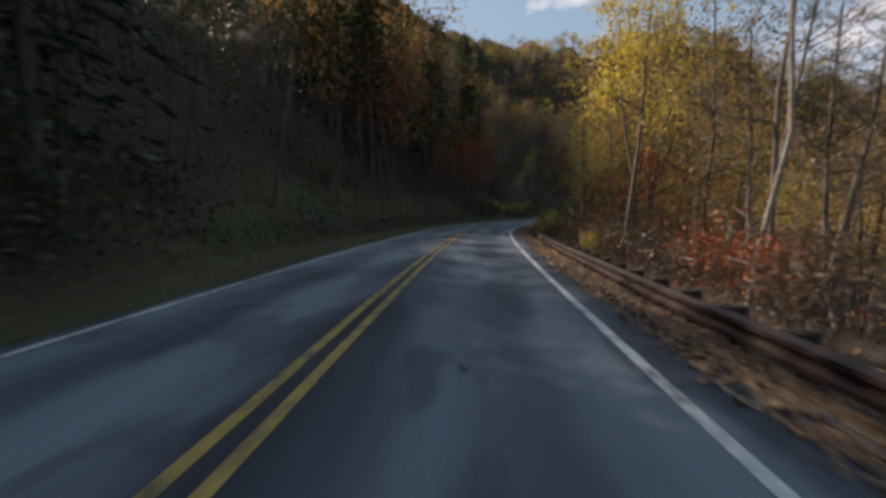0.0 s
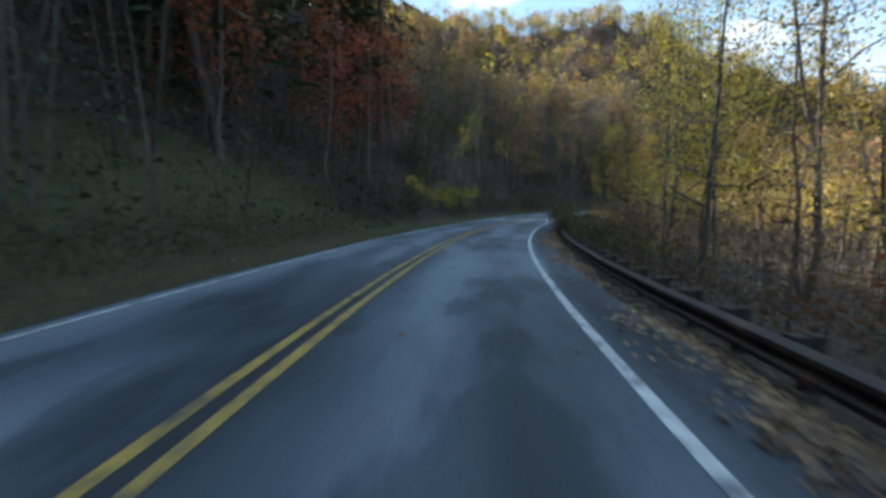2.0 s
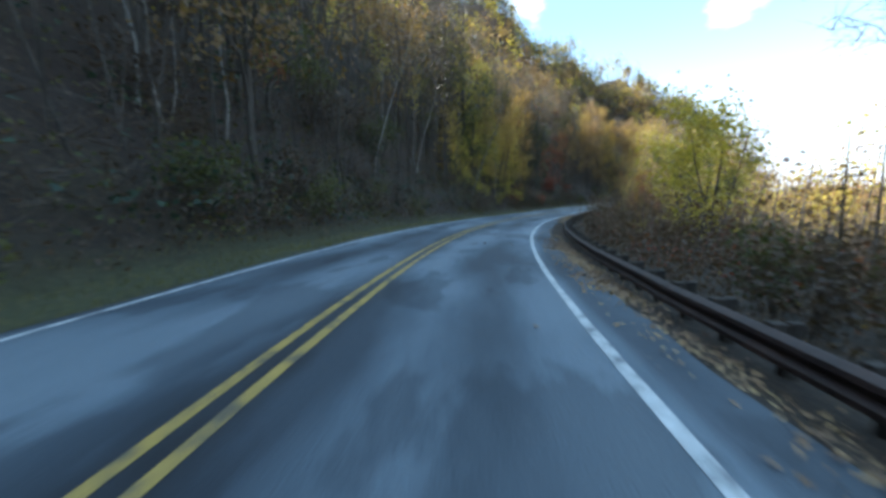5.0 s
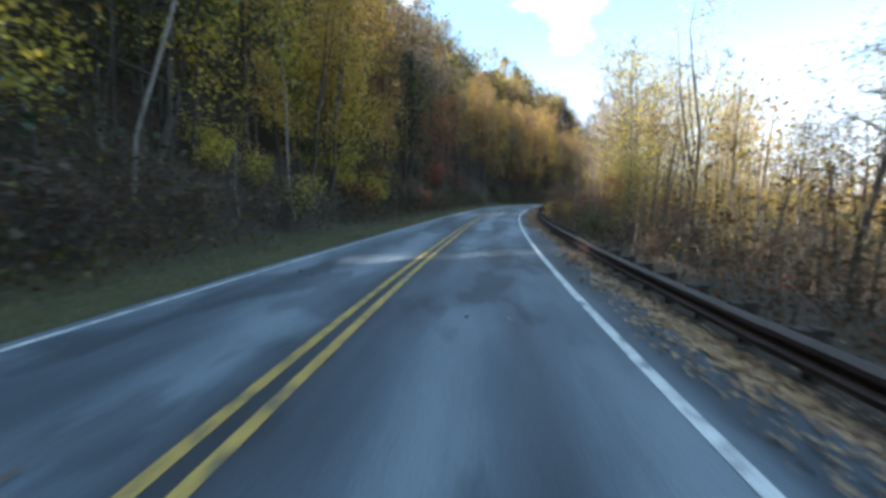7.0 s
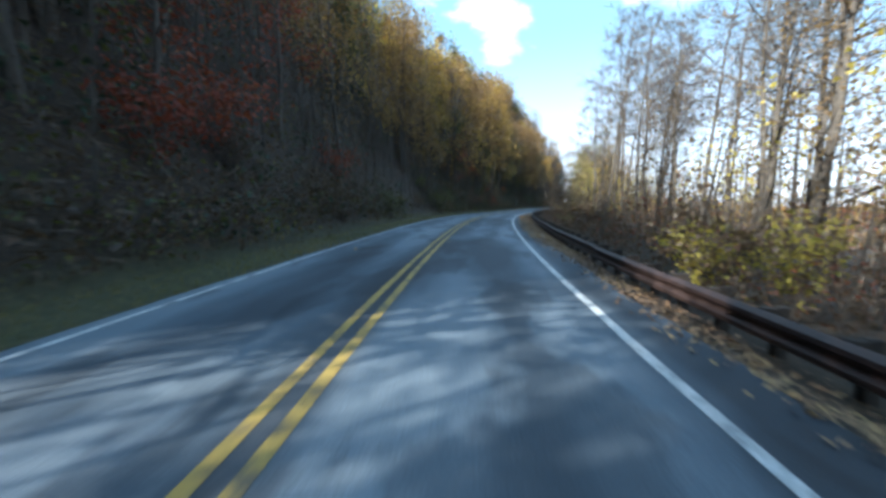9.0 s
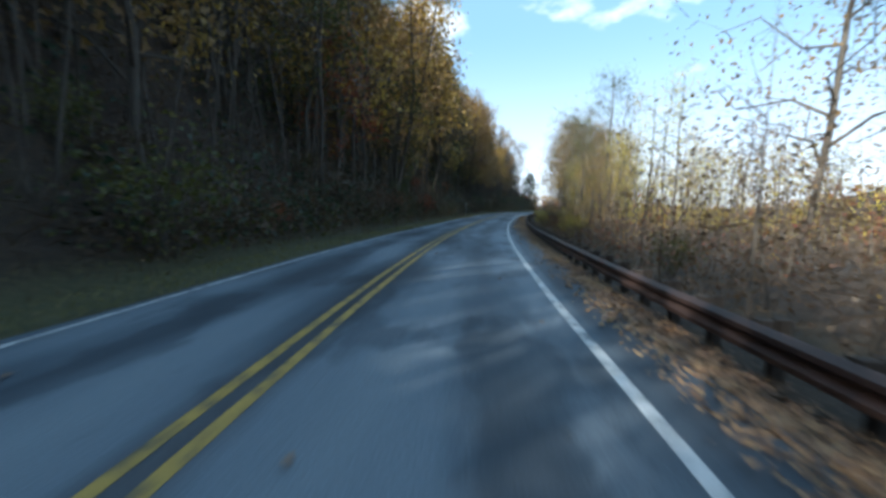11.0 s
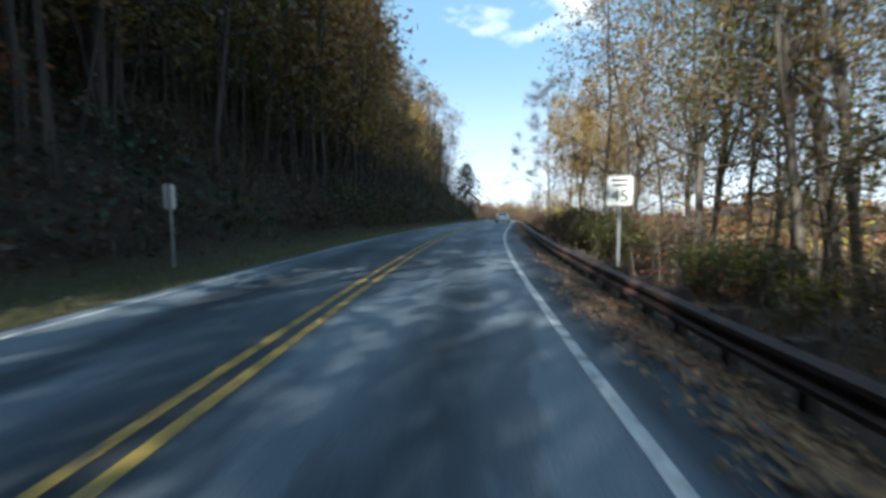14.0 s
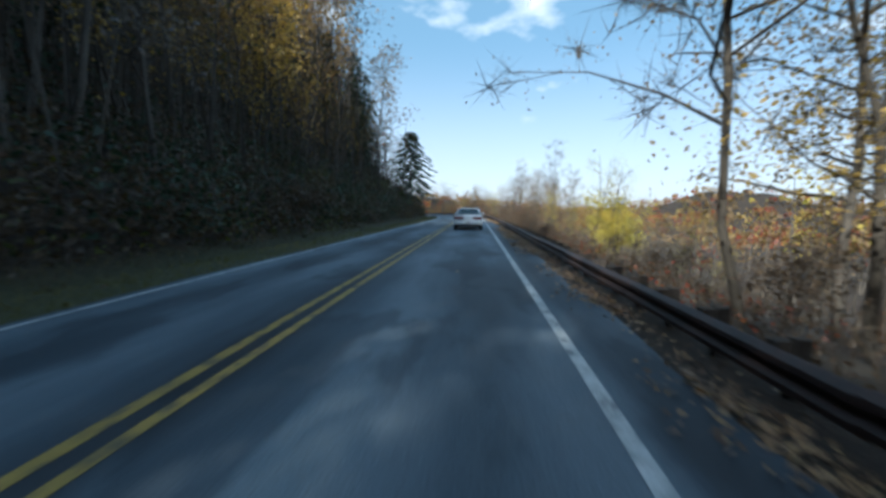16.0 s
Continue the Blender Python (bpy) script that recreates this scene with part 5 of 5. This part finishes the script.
sx, sy, _ = on_road(233.3, -4.95)
back_sign.matrix_basis = pose(float(sx), float(sy), float(height(sx, sy)[0]), 1, -2, heading_at(233.3) + 100)


# ---- the white saloon car on the road ahead ----
def side_form(profile, half, bevel, tuck=None):
    """A body from its side outline (y, z), as wide as twice half; tuck narrows it by height."""
    bm = bmesh.new()
    f = bm.faces.new([bm.verts.new((-half, y, z)) for y, z in profile])
    g = bmesh.ops.extrude_face_region(bm, geom=[f])["geom"]
    bmesh.ops.translate(bm, verts=[v for v in g if isinstance(v, bmesh.types.BMVert)], vec=(2 * half, 0, 0))
    bmesh.ops.recalc_face_normals(bm, faces=bm.faces)
    if tuck:
        for v in bm.verts:
            v.co.x *= tuck(v.co.y, v.co.z)
    bmesh.ops.bevel(bm, geom=[e for e in bm.edges if e.calc_face_angle(0) > 0.3], offset=bevel, segments=3, affect="EDGES", clamp_overlap=True)
    return bm


car = tagged(new("car"), "white four-door saloon car with dark bumper on the asphalt", "car")
BODY = [(-2.28, 0.34), (-2.34, 0.55), (-2.30, 0.86), (-2.22, 0.97), (-1.35, 1.00), (0.95, 0.98), (1.95, 0.86), (2.25, 0.74), (2.30, 0.45), (2.22, 0.26), (-2.1, 0.26)]
body = bm_part("body", side_form(BODY, 0.87, 0.06, lambda y, z: (0.94 if z > 0.8 else 1.0) * (0.95 if abs(y) > 2 else 1.0)), CAR_WHITE, car, smooth=True)
CABIN = [(-1.62, 0.985), (-0.98, 1.385), (-0.7, 1.415), (0.2, 1.41), (0.42, 1.38), (1.12, 0.975)]
cabin = bm_part("cabin", side_form(CABIN, 0.80, 0.05, lambda y, z: 0.76 if z > 1.2 else 1.0), CAR_WHITE, car, smooth=True)


def pane(corners, name, parent, mat=CAR_GLASS, thick=0.02):
    bm = bmesh.new()
    f = bm.faces.new([bm.verts.new(c) for c in corners])
    f.normal_update()
    g = bmesh.ops.extrude_face_region(bm, geom=[f])["geom"]
    bmesh.ops.translate(bm, verts=[v for v in g if isinstance(v, bmesh.types.BMVert)], vec=f.normal * -thick)
    bmesh.ops.recalc_face_normals(bm, faces=bm.faces)
    return bm_part(name, bm, mat, parent)


pane([(-0.66, -1.600, 1.02), (0.66, -1.600, 1.02), (0.53, -1.055, 1.362), (-0.53, -1.055, 1.362)], "rear_window", cabin)
pane([(0.66, 1.085, 1.02), (-0.66, 1.085, 1.02), (-0.53, 0.475, 1.372), (0.53, 0.475, 1.372)], "windscreen", cabin)
for sgn in (-1, 1):
    for y0, y1, t0, t1 in ((-1.30, -0.32, -0.92, -0.32), (-0.24, 0.86, -0.24, 0.36)):
        c = [(sgn * 0.792, y0, 1.03), (sgn * 0.792, y1, 1.03), (sgn * 0.625, t1, 1.345), (sgn * 0.625, t0, 1.345)]
        pane(c if sgn > 0 else c[::-1], "side_window", cabin)
    bm_part("tail_lamp", box_bm((0.50, 0.04, 0.15), (sgn * 0.55, -2.315, 0.78), 0.012), TAIL_RED, body, "dark red tail lamp")
    bm_part("mirror", box_bm((0.16, 0.10, 0.11), (sgn * 0.90, 0.72, 1.03), 0.03), CAR_WHITE, body)
    bm_part("headlamp", box_bm((0.42, 0.04, 0.13), (sgn * 0.55, 2.25, 0.66), 0.012), GALVANISED, body)
    bm_part("body_moulding", box_bm((0.02, 3.9, 0.06), (sgn * 0.872, 0, 0.60), 0.006), BLACK_TRIM, body)
    for y in (-1.38, 1.36):
        wheel = part("wheel", None, car)
        for nm, r, w, mat, lab in (("tyre", 0.31, 0.19, RUBBER, "black tyre"), ("rim", 0.19, 0.20, GALVANISED, "grey wheel rim")):
            bm = bmesh.new()
            bmesh.ops.create_cone(bm, cap_ends=True, segments=28, radius1=r, radius2=r, depth=w, matrix=Matrix.Translation((sgn * 0.76, y, 0.31)) @ Matrix.Rotation(radians(90), 4, "Y"))
            bmesh.ops.bevel(bm, geom=[e for e in bm.edges if e.calc_face_angle(0) > 1], offset=0.025, segments=2, affect="EDGES")
            bm_part(nm, bm, mat, wheel, lab)
bm_part("rear_bumper", box_bm((1.68, 0.14, 0.20), (0, -2.33, 0.50), 0.04), CAR_WHITE, body)
bm_part("lower_valance", box_bm((1.56, 0.10, 0.14), (0, -2.28, 0.33), 0.03), BLACK_TRIM, body, "black lower bumper valance")
bm_part("garnish_panel", box_bm((0.56, 0.03, 0.12), (0, -2.318, 0.79), 0.01), CAR_WHITE, body)
bm_part("licence_plate", box_bm((0.31, 0.012, 0.15), (0, -2.408, 0.51), 0.004), SIGN_WHITE, body, "small pale plate with a plain bar")
bm_part("plate_bar", box_bm((0.22, 0.004, 0.05), (0, -2.416, 0.51)), BLACK_TRIM, body)
bm_part("exhaust_pipe", box_bm((0.05, 0.22, 0.05), (0.5, -2.22, 0.24), 0.02), GALVANISED, body)
car.matrix_basis = turned(278.0, 1.5, 0.0) @ Matrix.Diagonal((1, 1, 0.92, 1))
